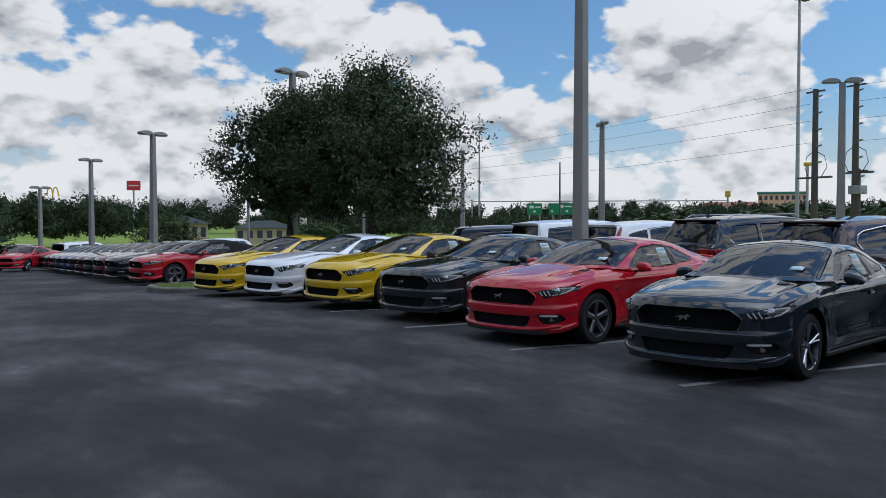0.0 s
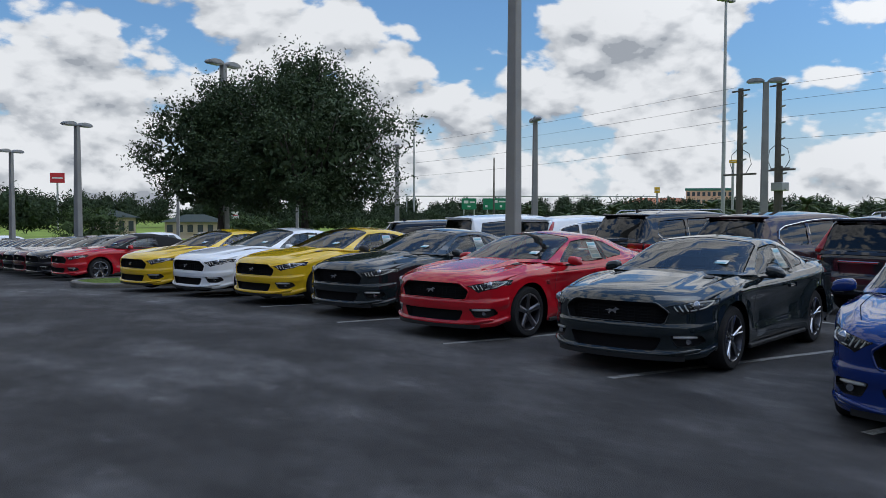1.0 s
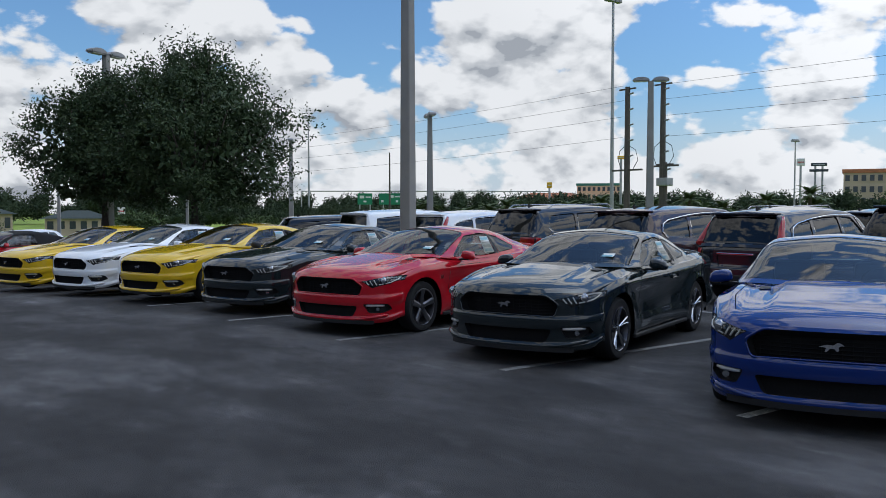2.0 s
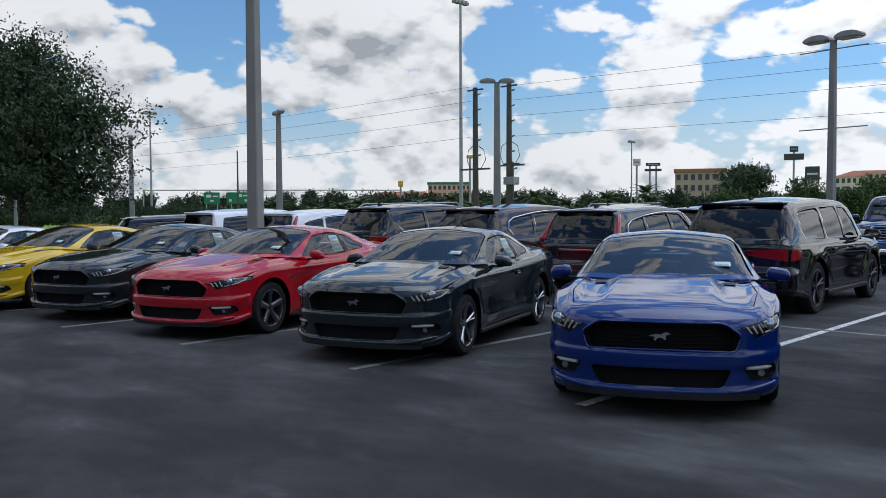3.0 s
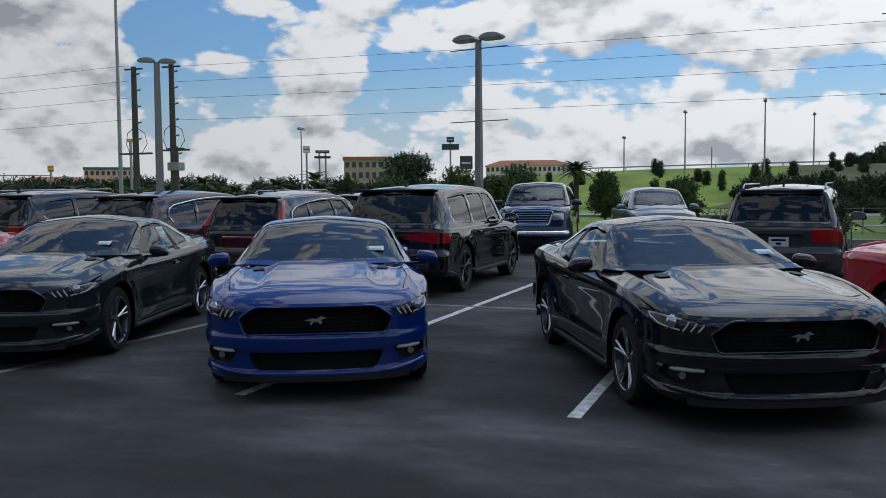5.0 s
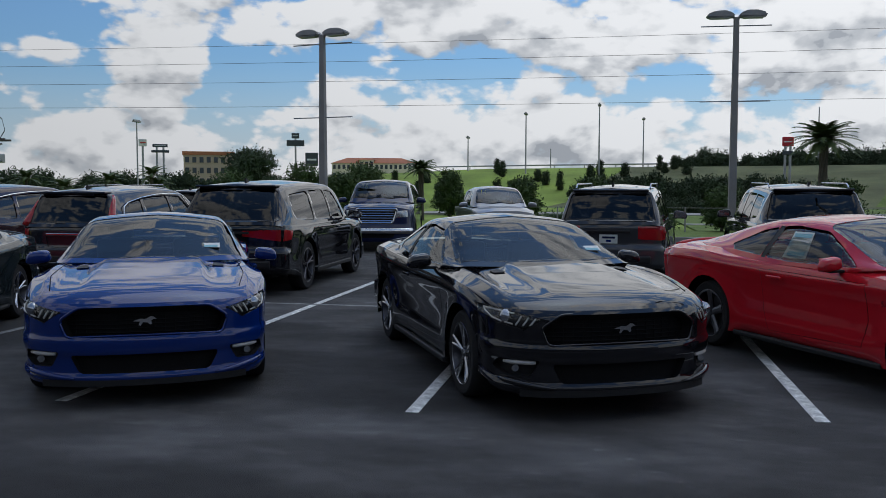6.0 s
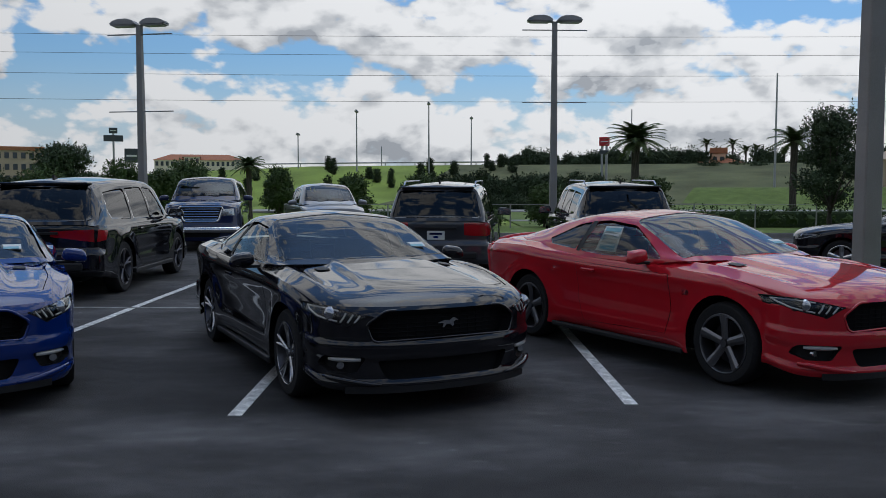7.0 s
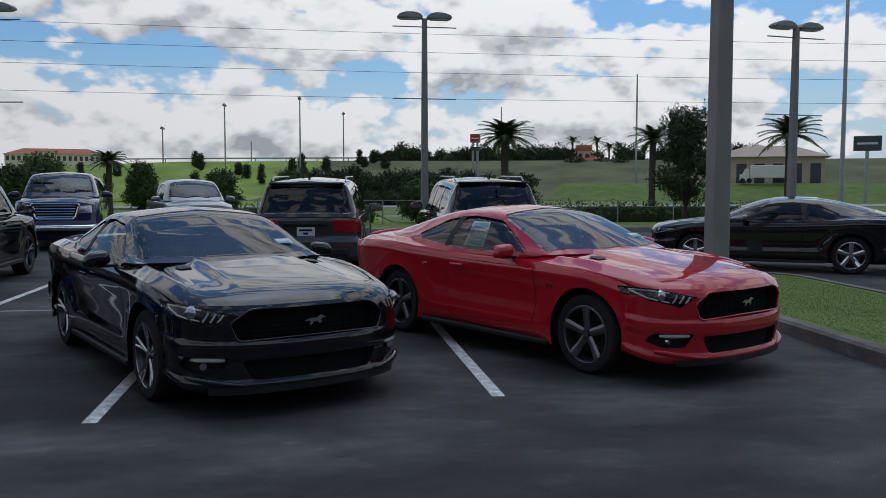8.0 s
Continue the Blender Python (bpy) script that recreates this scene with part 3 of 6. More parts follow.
MUSTANG = Shape(4.78, 0.945,
    shoulder=[(0, 0.785), (0.12, 0.803), (0.35, 0.835), (0.95, 0.895), (1.6, 0.915), (2.6, 0.93), (3.3, 0.96), (3.8, 0.995), (4.4, 0.985), (4.78, 0.95)],
    centre=[(0, 0.778), (0.05, 0.822), (0.12, 0.858), (0.25, 0.888), (0.8, 0.945), (1.5, 1.005), (2.6, 1.0), (3.9, 1.055), (4.5, 1.065), (4.78, 1.03)],
    width=[(0, 0.86), (0.5, 0.895), (0.95, 0.915), (1.7, 0.885), (2.6, 0.88), (3.2, 0.90), (3.7, 0.925), (4.3, 0.88), (4.78, 0.82)],
    bottom=[(0, 0.18), (0.25, 0.195), (0.55, 0.25), (0.95, 0.25), (1.4, 0.20), (3.2, 0.21), (4.2, 0.24), (4.78, 0.30)],
    front=[(0, 0.0), (0.05, 0.022), (0.12, 0.040), (0.38, 0.038), (0.47, 0.052), (0.56, 0.050), (0.68, 0.030), (0.84, 0.026), (0.92, 0.045), (1, 0.02)],
    side=[(0, 0.0), (0.05, 0.020), (0.13, 0.034), (0.20, 0.028), (0.30, 0.016), (0.48, 0.008), (0.64, 0.014), (0.78, 0.030), (0.86, 0.030), (0.94, 0.012), (1, -0.04)],
    rear=[(0, 0.0), (0.1, 0.02), (0.5, 0.0), (0.62, 0.05), (0.9, 0.05), (1, 0.0)],
    nose=(0.50, 2.4), tail=(0.22, 3.0), crown=2.8, bulge=0.026, arches=((0.93, 0.343, 0.036), (3.65, 0.343, 0.040)))


def pony_badge(parent):
    """A small galloping shape in chrome on the grille."""
    poly = [(-0.085, 0.0), (-0.03, 0.018), (0.01, 0.014), (0.04, 0.034), (0.062, 0.03), (0.085, 0.012), (0.06, 0.012), (0.045, 0.0), (0.05, -0.022), (0.035, -0.03), (0.02, -0.012), (-0.012, -0.01), (-0.03, -0.034), (-0.045, -0.032), (-0.035, -0.004)]
    return part("grille_badge", prism([(-a, b) for a, b in poly], 0.012, "x", -0.012), CHROME, parent, "small chrome running-horse shape")


def sport_coupe(name, label, paint_mat, style=(5, False), convertible=False, body=MUSTANG, grille_badge=True, mirror_mat=None, window_note=True, spoke=None):
    """A two-door coupe with a wide dark grille, long bonnet and sloping rear."""
    car = thing(name, label, "car", "parked coupes")
    belt, cap = body.belt(45, 110, 44), body.cap(120, 45)
    skin, deck = BVHTree.FromBMesh(belt), BVHTree.FromBMesh(cap)

    def nose_x(y, z):
        """How far back the nose lies at this width and height."""
        hit = skin.ray_cast(Vector((-1, y, z)), Vector((1, 0, 0)))[0]
        return hit.x if hit else body.bow(y / 0.86, *body.nose)

    def rim_of(poly, r, inset=0.0, seg=6):
        ring = bmesh.new()
        pts = [(nose_x(a, b) + inset, a, b) for a, b in poly]
        add_tube(ring, pts + pts[:1], r, seg, False)
        return ring
    fa, ra = 0.93, 3.65
    wr = 0.343
    for xa in (fa, ra):
        for sgn in (-1, 1):
            carve(belt, circle(xa, wr + 0.01, wr + 0.045), (0, 2), lambda c, g=sgn: c.y * g > 0.5).free()
            part("wheel_liner", lathe_half(xa, sgn, wr + 0.05), MATTEBLACK, car)
    gp = rounded([(-0.47, 0.752), (0.47, 0.752), (0.60, 0.66), (0.555, 0.535), (-0.555, 0.535), (-0.60, 0.66)], 0.3, 6)
    lip = rim_of(gp, 0.011, 0.004)
    grille = carve(belt, gp, (1, 2), lambda c: c.x < 0.5, push=0.10)
    g = part("grille", grille, MATTEBLACK, car, "matt black mesh grille")
    part("grille_surround", lip, paint_mat, g, smooth=True)
    bars = bmesh.new()
    for k in range(7):
        z = 0.555 + k * 0.031
        hw = 0.50 if k in (0, 6) else 0.55
        pts = [(body.bow(y / 0.86, *body.nose) + 0.05 + 0.02 * (0.74 - z), y, z) for y in spread(-hw, hw, 13)]
        add_tube(bars, pts, 0.0045, 5)
    for k in range(15):
        y = -0.49 + k * 0.07
        xx = body.bow(y / 0.86, *body.nose) + 0.055
        add_tube(bars, [(xx, y, 0.54), (xx, y, 0.75)], 0.0035, 5)
    part("grille_mesh", bars, MATTEBLACK, g)
    if grille_badge:
        b = pony_badge(g)
        b.location = (-0.012, 0.0 if window_note else -0.3, 0.648)
    intake = carve(belt, rounded([(-0.53, 0.405), (0.53, 0.405), (0.46, 0.265), (-0.46, 0.265)], 0.25), (1, 2), lambda c: c.x < 0.4, push=0.06)
    part("lower_intake", intake, MATTEBLACK, car, "matt black lower intake")
    for sgn in (-1, 1):
        hp = [(0.585, 0.72), (0.80, 0.775), (0.90, 0.785), (0.905, 0.735), (0.86, 0.69), (0.71, 0.64)]
        hp = [(sgn * a, b) for a, b in hp]
        lamp = carve(belt, hp, (1, 2), lambda c, q=sgn: c.x < 0.60 and c.y * q > 0.4, push=0.004)
        back = lamp.copy()
        for v in back.verts:
            v.co.x += 0.045
            v.co.y -= sgn * 0.010
        h = part("headlight", lamp, LAMPGLASS, car, "clear headlight over a dark housing")
        h.visible_shadow = False
        part("lamp_housing", back, BLACKPLASTIC, h)
        part("lamp_seal", rim_of(hp, 0.0055), MATTEBLACK, h)
        eye = lathe([(0.0, -0.03), (0.03, -0.022), (0.044, 0.0), (0.052, 0.004), (0.052, 0.02)], 18)
        e = part("projector", eye, REFLECTOR, h, smooth=True)
        e.matrix_basis = pose(nose_x(sgn * 0.79, 0.728) + 0.035, sgn * 0.79, 0.728, 0, 0, -90 + sgn * 20)
        for k in range(3):
            y0, y1 = 0.632 + 0.042 * k, 0.668 + 0.042 * k
            z0, z1 = 0.722 + 0.008 * k, 0.672 + 0.001 * k
            bar = bmesh.new()
            add_tube(bar, [(nose_x(sgn * (y0 + (y1 - y0) * t), z0 + (z1 - z0) * t) + 0.008, sgn * (y0 + (y1 - y0) * t), z0 + (z1 - z0) * t) for t in (0, 0.5, 1)], 0.0075, 6)
            part("light_bar", bar, LENS, h)
        drl = [(0.755, 0.752), (0.82, 0.764), (0.875, 0.768), (0.885, 0.745), (0.868, 0.712), (0.83, 0.695), (0.77, 0.680)]
        part("running_light", tube([(nose_x(sgn * q, z) + 0.006, sgn * q, z) for q, z in drl], 0.0065, 6), LENS, h)
        fog = carve(belt, [(sgn * a, b) for a, b in rounded([(0.60, 0.43), (0.85, 0.435), (0.865, 0.36), (0.80, 0.315), (0.66, 0.315)], 0.2)], (1, 2), lambda c, q=sgn: c.x < 0.6 and c.y * q > 0.4, push=0.05)
        f = part("fog_recess", fog, BLACKPLASTIC, car)
        part("fog_light", tube([(nose_x(sgn * q, 0.412) + 0.012, sgn * q, 0.412) for q in spread(0.63, 0.815, 7)], [0.012, 0.016, 0.017, 0.017, 0.017, 0.016, 0.01], 8), LENS, f, "clear fog light strip", True)
        part("fog_lamp", tube([(nose_x(sgn * 0.745, 0.365) + 0.02, sgn * 0.745, 0.365), (nose_x(sgn * 0.745, 0.365) + 0.05, sgn * 0.745, 0.365)], 0.026, 12), REFLECTOR, f)
    for sgn in (-1, 1):
        fin = [(nose_x(sgn * q, 0.25) - 0.008, sgn * q, 0.235 + 0.06 * ((q - 0.5) / 0.36) ** 1.5) for q in spread(0.50, 0.85, 9)]
        part("bumper_fin", tube(fin, [0.008, 0.014, 0.018, 0.021, 0.023, 0.024, 0.024, 0.022, 0.012], 8), paint_mat, car, smooth=True)
    # chin
    chin = bmesh.new()
    for a, b in zip(spread(-0.84, 0.84, 30), spread(-0.84, 0.84, 30)[1:]):
        pa = [Vector((body.bow(q, *body.nose) * 0.96 - 0.042, q * 0.87, 0)) for q in (a, b)]
        q0 = [chin.verts.new((p.x, p.y, z)) for p in pa for z in (0.172, 0.222)]
        q1 = [chin.verts.new((p.x + 0.16, p.y * 0.97, z)) for p in pa for z in (0.172, 0.222)]
        for quad in ((q0[0], q0[2], q0[3], q0[1]), (q0[1], q0[3], q1[3], q1[1]), (q0[0], q1[0], q1[2], q0[2])):
            chin.faces.new(quad)
    bmesh.ops.remove_doubles(chin, verts=chin.verts, dist=0.0005)
    part("chin_spoiler", chin, BLACKPLASTIC, car)
    # bonnet and doors with shut lines
    bon = [(0.10, 0.0), (0.115, 0.3), (0.19, 0.56), (0.33, 0.70), (0.75, 0.755), (1.50, 0.72), (1.50, -0.72), (0.75, -0.755), (0.33, -0.70), (0.19, -0.56), (0.115, -0.3)]
    part("bonnet", carve(cap, bon, (0, 1), lambda c: True, push=-0.003, gap=0.007), paint_mat, car, smooth=True)
    for sgn in (-1, 1):
        vent = rounded([(1.04, sgn * 0.50), (1.19, sgn * 0.52), (1.19, sgn * 0.60), (1.06, sgn * 0.60)], 0.3)
        pr = prism(vent, 0.003, "z", 0.0)
        for v in pr.verts:
            v.co.z += deck.ray_cast(Vector((v.co.x, v.co.y, 2.0)), Vector((0, 0, -1)))[0].z + 0.0025
        part("bonnet_vent", pr, BLACKPLASTIC, car)
        dp = [(1.56, 0.86), (1.53, 0.55), (1.58, 0.33), (2.72, 0.30), (2.82, 0.50), (2.86, 0.88)]
        door = carve(belt, dp, (0, 2), lambda c, q=sgn: c.y * q > 0.5, push=-0.001, gap=0.006)
        d = part("door", door, paint_mat, car, smooth=True)
        hd = part("door_handle", box((2.52, sgn * 0.945, 0.80), (2.72, sgn * 0.968, 0.83), 0.009), paint_mat, d)
        part("sill_trim", box((1.36, sgn * 0.88 if sgn > 0 else -0.94, 0.185), (3.22, 0.94 if sgn > 0 else -0.88, 0.235), 0.015), BLACKPLASTIC, car)
        if not split_wheels(style):
            writing(car, "5.0", 0.062, pose(1.34, sgn * 0.931, 0.70, 90, 0, 0 if sgn < 0 else 180), CHROME, "fender_badge", "small chrome engine mark")
    part("body", cap, paint_mat, car, smooth=True)
    # tail
    for sgn in (-1, 1):
        tl = carve(belt, [(sgn * 0.35, 0.93), (sgn * 0.76, 0.91), (sgn * 0.76, 0.76), (sgn * 0.35, 0.77)], (1, 2), lambda c: c.x > 4.2, push=0.01)
        part("tail_light", tl, REDLENS, car)
    part("bumpers_and_sides", belt, paint_mat, car, smooth=True)
    lip = [(body.top(4.66, t).x, t * 0.80, body.top(4.6, t).z + 0.002) for t in spread(-0.84, 0.84, 17)]
    part("boot_spoiler", tube(lip, [0.012] + [0.02] * 15 + [0.012], 8), paint_mat, car, smooth=True)
    part("underbody", box((0.35, -0.62, 0.17), (4.5, 0.62, 0.72), 0.03), MATTEBLACK, car)
    # cabin
    gh = greenhouse(
        roof=[(1.42, 0.985), (1.7, 1.12), (2.0, 1.255), (2.28, 1.345), (2.6, 1.378), (2.95, 1.368), (3.35, 1.305), (3.75, 1.205), (4.2, 1.075)],
        base=[(1.42, 0.975), (2.0, 0.93), (2.8, 0.935), (3.5, 0.985), (4.2, 1.05)],
        wide=[(1.42, 0.80), (1.8, 0.865), (2.6, 0.88), (3.3, 0.86), (3.8, 0.78), (4.2, 0.62)],
        top=[(1.42, 0.74), (1.9, 0.69), (2.3, 0.645), (2.9, 0.625), (3.4, 0.59), (4.2, 0.54)], bow_f=0.22, bow_r=0.14, nx=116)
    ws = rounded([(-0.64, 2.28), (0.64, 2.28), (0.785, 1.485), (0.3, 1.29), (-0.3, 1.29), (-0.785, 1.485)], 0.12)
    shield = carve(gh, [(b, a) for a, b in ws], (0, 1), lambda c: c.z > 0.9, push=0.006)
    w = part("windscreen", shield, GLASS, car, "clear windscreen reflecting the sky", True)
    w.visible_shadow = False
    if not convertible:
        rw = rounded([(3.08, -0.46), (3.08, 0.46), (4.05, 0.52), (4.05, -0.52)], 0.15)
        q = part("rear_window", carve(gh, rw, (0, 1), lambda c: c.z > 1.05, push=0.006), TINTED, car, smooth=True)
    for sgn in (-1, 1):
        dw = rounded([(1.70, 0.972), (2.22, 1.258), (2.62, 1.295), (2.80, 1.285), (2.86, 0.985), (2.5, 0.965)], 0.12)
        sw = part("side_window", carve(gh, dw, (0, 2), lambda c, q=sgn: c.y * q > 0.4, push=0.006), SIDEGLASS if window_note else TINTED, car, smooth=True)
        sw.visible_shadow = False
        qw = rounded([(2.93, 0.995), (2.88, 1.275), (3.10, 1.235), (3.46, 1.085), (3.38, 1.03)], 0.15)
        if not convertible:
            part("door_pillar", carve(gh, [(2.805, 1.285), (2.865, 0.98), (2.925, 0.985), (2.875, 1.28)], (0, 2), lambda c, q=sgn: c.y * q > 0.4, push=0.003), BLACKPLASTIC, car)
            part("quarter_window", carve(gh, qw, (0, 2), lambda c, q=sgn: c.y * q > 0.4, push=0.006), TINTED, car, smooth=True)
        door_mirror(car, 1.86, sgn * 0.90, 1.0, mirror_mat or paint_mat, 0.92)
    part("roof", gh, CLOTHTOP if convertible else paint_mat, car, "black fabric roof" if convertible else "", True)
    # cabin inside
    part("dashboard", box((1.35, -0.70, 0.70), (1.95, 0.70, 0.955), 0.05), INTERIOR, car)
    ring = bmesh.new()
    pts = [(2.1 + 0.05 * math.sin(a), -0.36 + 0.185 * math.cos(a), 0.92 + 0.18 * math.sin(a)) for a in spread(0, 2 * math.pi, 20)]
    add_tube(ring, pts, 0.014, 6)
    part("steering_wheel", ring, INTERIOR, car)
    seats(car, (2.2,), 0.62, (-0.37, 0.37))
    part("rear_bench", box((3.1, -0.6, 0.55), (3.45, 0.6, 1.02), 0.06), INTERIOR, car)
    for k in (-1, 1):
        part("wiper", tube([(1.36, k * 0.12 + 0.1, 1.0), (1.47, k * 0.12 - 0.2, 1.035), (1.50, k * 0.12 - 0.42, 1.02)], [0.012, 0.008, 0.005], 6), BLACKPLASTIC, car)
    if window_note:
        s1 = part("stock_sticker", windscreen_note(-0.50, 0.16, 0.036), PAPER, car, "small white stock sticker")
        bar = part("printed_bar", windscreen_note(-0.50, 0.12, 0.016, 0.004), STICKERBLUE, s1)
    if window_note and not convertible:
        for sgn, x0, x1 in (((-1, 2.58, 2.84), (1, 2.36, 2.66)) if not split_wheels(style) else ((-1, 2.58, 2.84),)):
            ps = part("price_sheet", prism([(x0, 1.0), (x1, 1.0), (x1 - 0.03, 1.24), (x0 + 0.02, 1.24)], 0.004, "y", 0.0), PAPER, car, "printed price sheet behind the side glass")
            for k, (za, zb, m_) in enumerate(((1.19, 1.225, STICKERBLUE), (1.14, 1.17, LENS), (1.08, 1.12, LENS), (1.02, 1.06, STICKERBLUE))):
                pb = part("printed_block", prism([(x0 + 0.03, za), (x1 - 0.05, za), (x1 - 0.05, zb), (x0 + 0.03, zb)], 0.003, "y", 0.0), m_, ps)
                for v in pb.data.vertices:
                    v.co.y = sgn * (0.829 - (v.co.z - 1.0) * 0.50) + v.co.y * sgn
            for v in ps.data.vertices:
                v.co.y = sgn * (0.822 - (v.co.z - 1.0) * 0.50) + v.co.y * sgn
    for xa in (fa, ra):
        for sgn in (-1, 1):
            wheel(car, "wheel", xa, sgn * 0.80, wr, 0.235, style, DARKALLOY, spoke or ALLOY)
    return car


def split_wheels(style):
    return style[1]


def windscreen_note(y, w, h, lift=0.0):
    """A small flat sheet lying on the inside of the windscreen's lower corner."""
    bm = bmesh.new()
    vs = []
    for dy, s in ((-w / 2, 0), (w / 2, 0), (w / 2, h), (-w / 2, h)):
        x = 1.535 + s * 2.3
        vs.append(bm.verts.new((x, y + dy, 1.088 + s + lift)))
    lo = [bm.verts.new(v.co + Vector((0.002, 0, -0.003))) for v in vs]
    bm.faces.new(vs)
    bm.faces.new(lo[::-1])
    for k in range(4):
        bm.faces.new((vs[k], lo[k], lo[(k + 1) % 4], vs[(k + 1) % 4]))
    return bm


def lathe_half(xa, sgn, r):
    """The dark inside of a wheel arch."""
    bm = bmesh.new()
    rows = []
    for k in range(17):
        a = math.pi * k / 16
        rows.append([bm.verts.new((xa + r * math.cos(a), sgn * y, 0.34 + r * math.sin(a))) for y in (0.60, 0.86)])
    for a, b in zip(rows, rows[1:]):
        bm.faces.new((a[0], a[1], b[1], b[0]))
    bm.faces.new([r_[0] for r_ in rows])
    return bm


def repaint(car, old, fresh):
    """Gives every part painted in one colour another one."""
    for o in car.children_recursive:
        for slot in o.material_slots:
            if slot.material == old:
                slot.link = "OBJECT"
                slot.material = fresh
    return car


# ---- ground ----
def sheet(x0, y0, x1, y1, z, nx=1, ny=1):
    bm = bmesh.new()
    rows = [[bm.verts.new((x, y, z)) for y in spread(y0, y1, ny + 1)] for x in spread(x0, x1, nx + 1)]
    for a, b in zip(rows, rows[1:]):
        for k in range(ny):
            bm.faces.new((a[k], b[k], b[k + 1], a[k + 1]))
    return bm


def fall(y):
    """How far the land lies below the near stalls: it slopes gently away towards +y."""
    q = max(0.0, y - 13.0)
    return -0.032 * (q * q / 14 if q < 7 else q - 3.5) if q < 62 else -1.87


def sloped(x0, y0, x1, y1, z0, z1):
    """A slab that follows the slope."""
    bm = bmesh.new()
    ys = [y0] + [y for y in (13, 15, 17, 20, 30, 45, 60, 75) if y0 < y < y1] + [y1]
    rows = [[bm.verts.new((x, y, z + fall(y))) for x, z in ((x0, z0), (x0, z1), (x1, z1), (x1, z0))] for y in ys]
    for a, b in zip(rows, rows[1:]):
        for k in range(4):
            bm.faces.new((a[k], a[(k + 1) % 4], b[(k + 1) % 4], b[k]))
    bm.faces.new(rows[0])
    bm.faces.new(rows[-1][::-1])
    bmesh.ops.recalc_face_normals(bm, faces=bm.faces)
    return bm


ground = tagged(part("ground", sloped(-1500, -1500, 1500, 1500, -0.4, -0.05), SUNLIT_GRASS), "wide sunlit grass verge reaching to the horizon", "ground", kind="structure")
lot = tagged(part("pavement", sloped(-60, -60, 29.5, 75, -0.08, 0.0), ASPHALT), "dark worn asphalt of the car lot", "pavement", kind="structure")


def stall_line(x0, x1, y, turn=0.0, material=LINE):
    ln = tagged(part("line", box((0, -0.05, 0.0), (x1 - x0, 0.05, 0.004)), material), "worn white painted stall line", "line", "stall lines", "structure")
    ln.matrix_basis = pose(x0, y, 0.0, 0, 0, turn)


for x0, x1, y in ((7.12, 12.3, -1.91), (6.80, 12.3, 0.97), (6.6, 18.0, 3.68), (6.40, 12.3, 6.32), (6.1, 12.3, 9.12), (5.8, 12.3, 11.8), (5.5, 12.3, 14.5), (5.2, 12.3, 17.2)):
    stall_line(x0, x1, y, material=LINE if y < 4 else LINE_WORN)
tagged(part("line", box((12.3, -2.0, 0), (12.4, 20, 0.0045)), LINE_WORN), "long white painted line between two rows of stalls", "line", "stall lines", "structure")

# ---- cars of the front row ----
coupe = sport_coupe("sport_coupe", "dark grey coupe with split-spoke wheels parked across a stall line", P_GREY, (5, True))
red_coupe = sport_coupe("sport_coupe", "bright red coupe with five-spoke dark wheels parked nose out", P_RED, (5, False), spoke=GREYALLOY)
coupe.matrix_basis = pose(6.65, 6.56, 0, 0, 0, 19.5)
red_coupe.matrix_basis = pose(6.24, 9.66, 0, 0, 0, 17)


def coupe_at(src, old, fresh, label, x, y, turn):
    c = copy_thing(src, pose(x, y, fall(y), 0, 0, turn))
    repaint(c, old, fresh)
    return tagged(c, label)


coupe_at(coupe, P_GREY, P_BLUE, "deep blue coupe parked nose out, sky in its bonnet", 6.58, 2.95, 27)
coupe_at(coupe, P_GREY, P_BLACK, "glossy black coupe parked at a slant over a white line", 6.96, -0.53, 27)
coupe_at(red_coupe, P_RED, P_CORAL, "coral red coupe with a price sheet beside a grass island", 7.42, -4.05, 29.5)
coupe_at(coupe, P_GREY, P_GREY, "dark green-grey coupe between a red and a yellow one", 6.1, 12.6, 17)
striped = coupe_at(red_coupe, P_RED, P_YELLOW, "yellow coupe with dark bonnet vents", 5.55, 15.15, 17)
for o in striped.children:
    if o.name.startswith(("bonnet_vent", "door_mirror")):
        o.material_slots[0].link = "OBJECT"
        o.material_slots[0].material = BLACKPLASTIC

coupe_at(coupe, P_GREY, P_WHITE, "white coupe between two yellow ones", 4.95, 17.6, 17)
coupe_at(red_coupe, P_RED, P_YELLOW, "yellow coupe next to a kerbed island", 4.3, 20.0, 17)


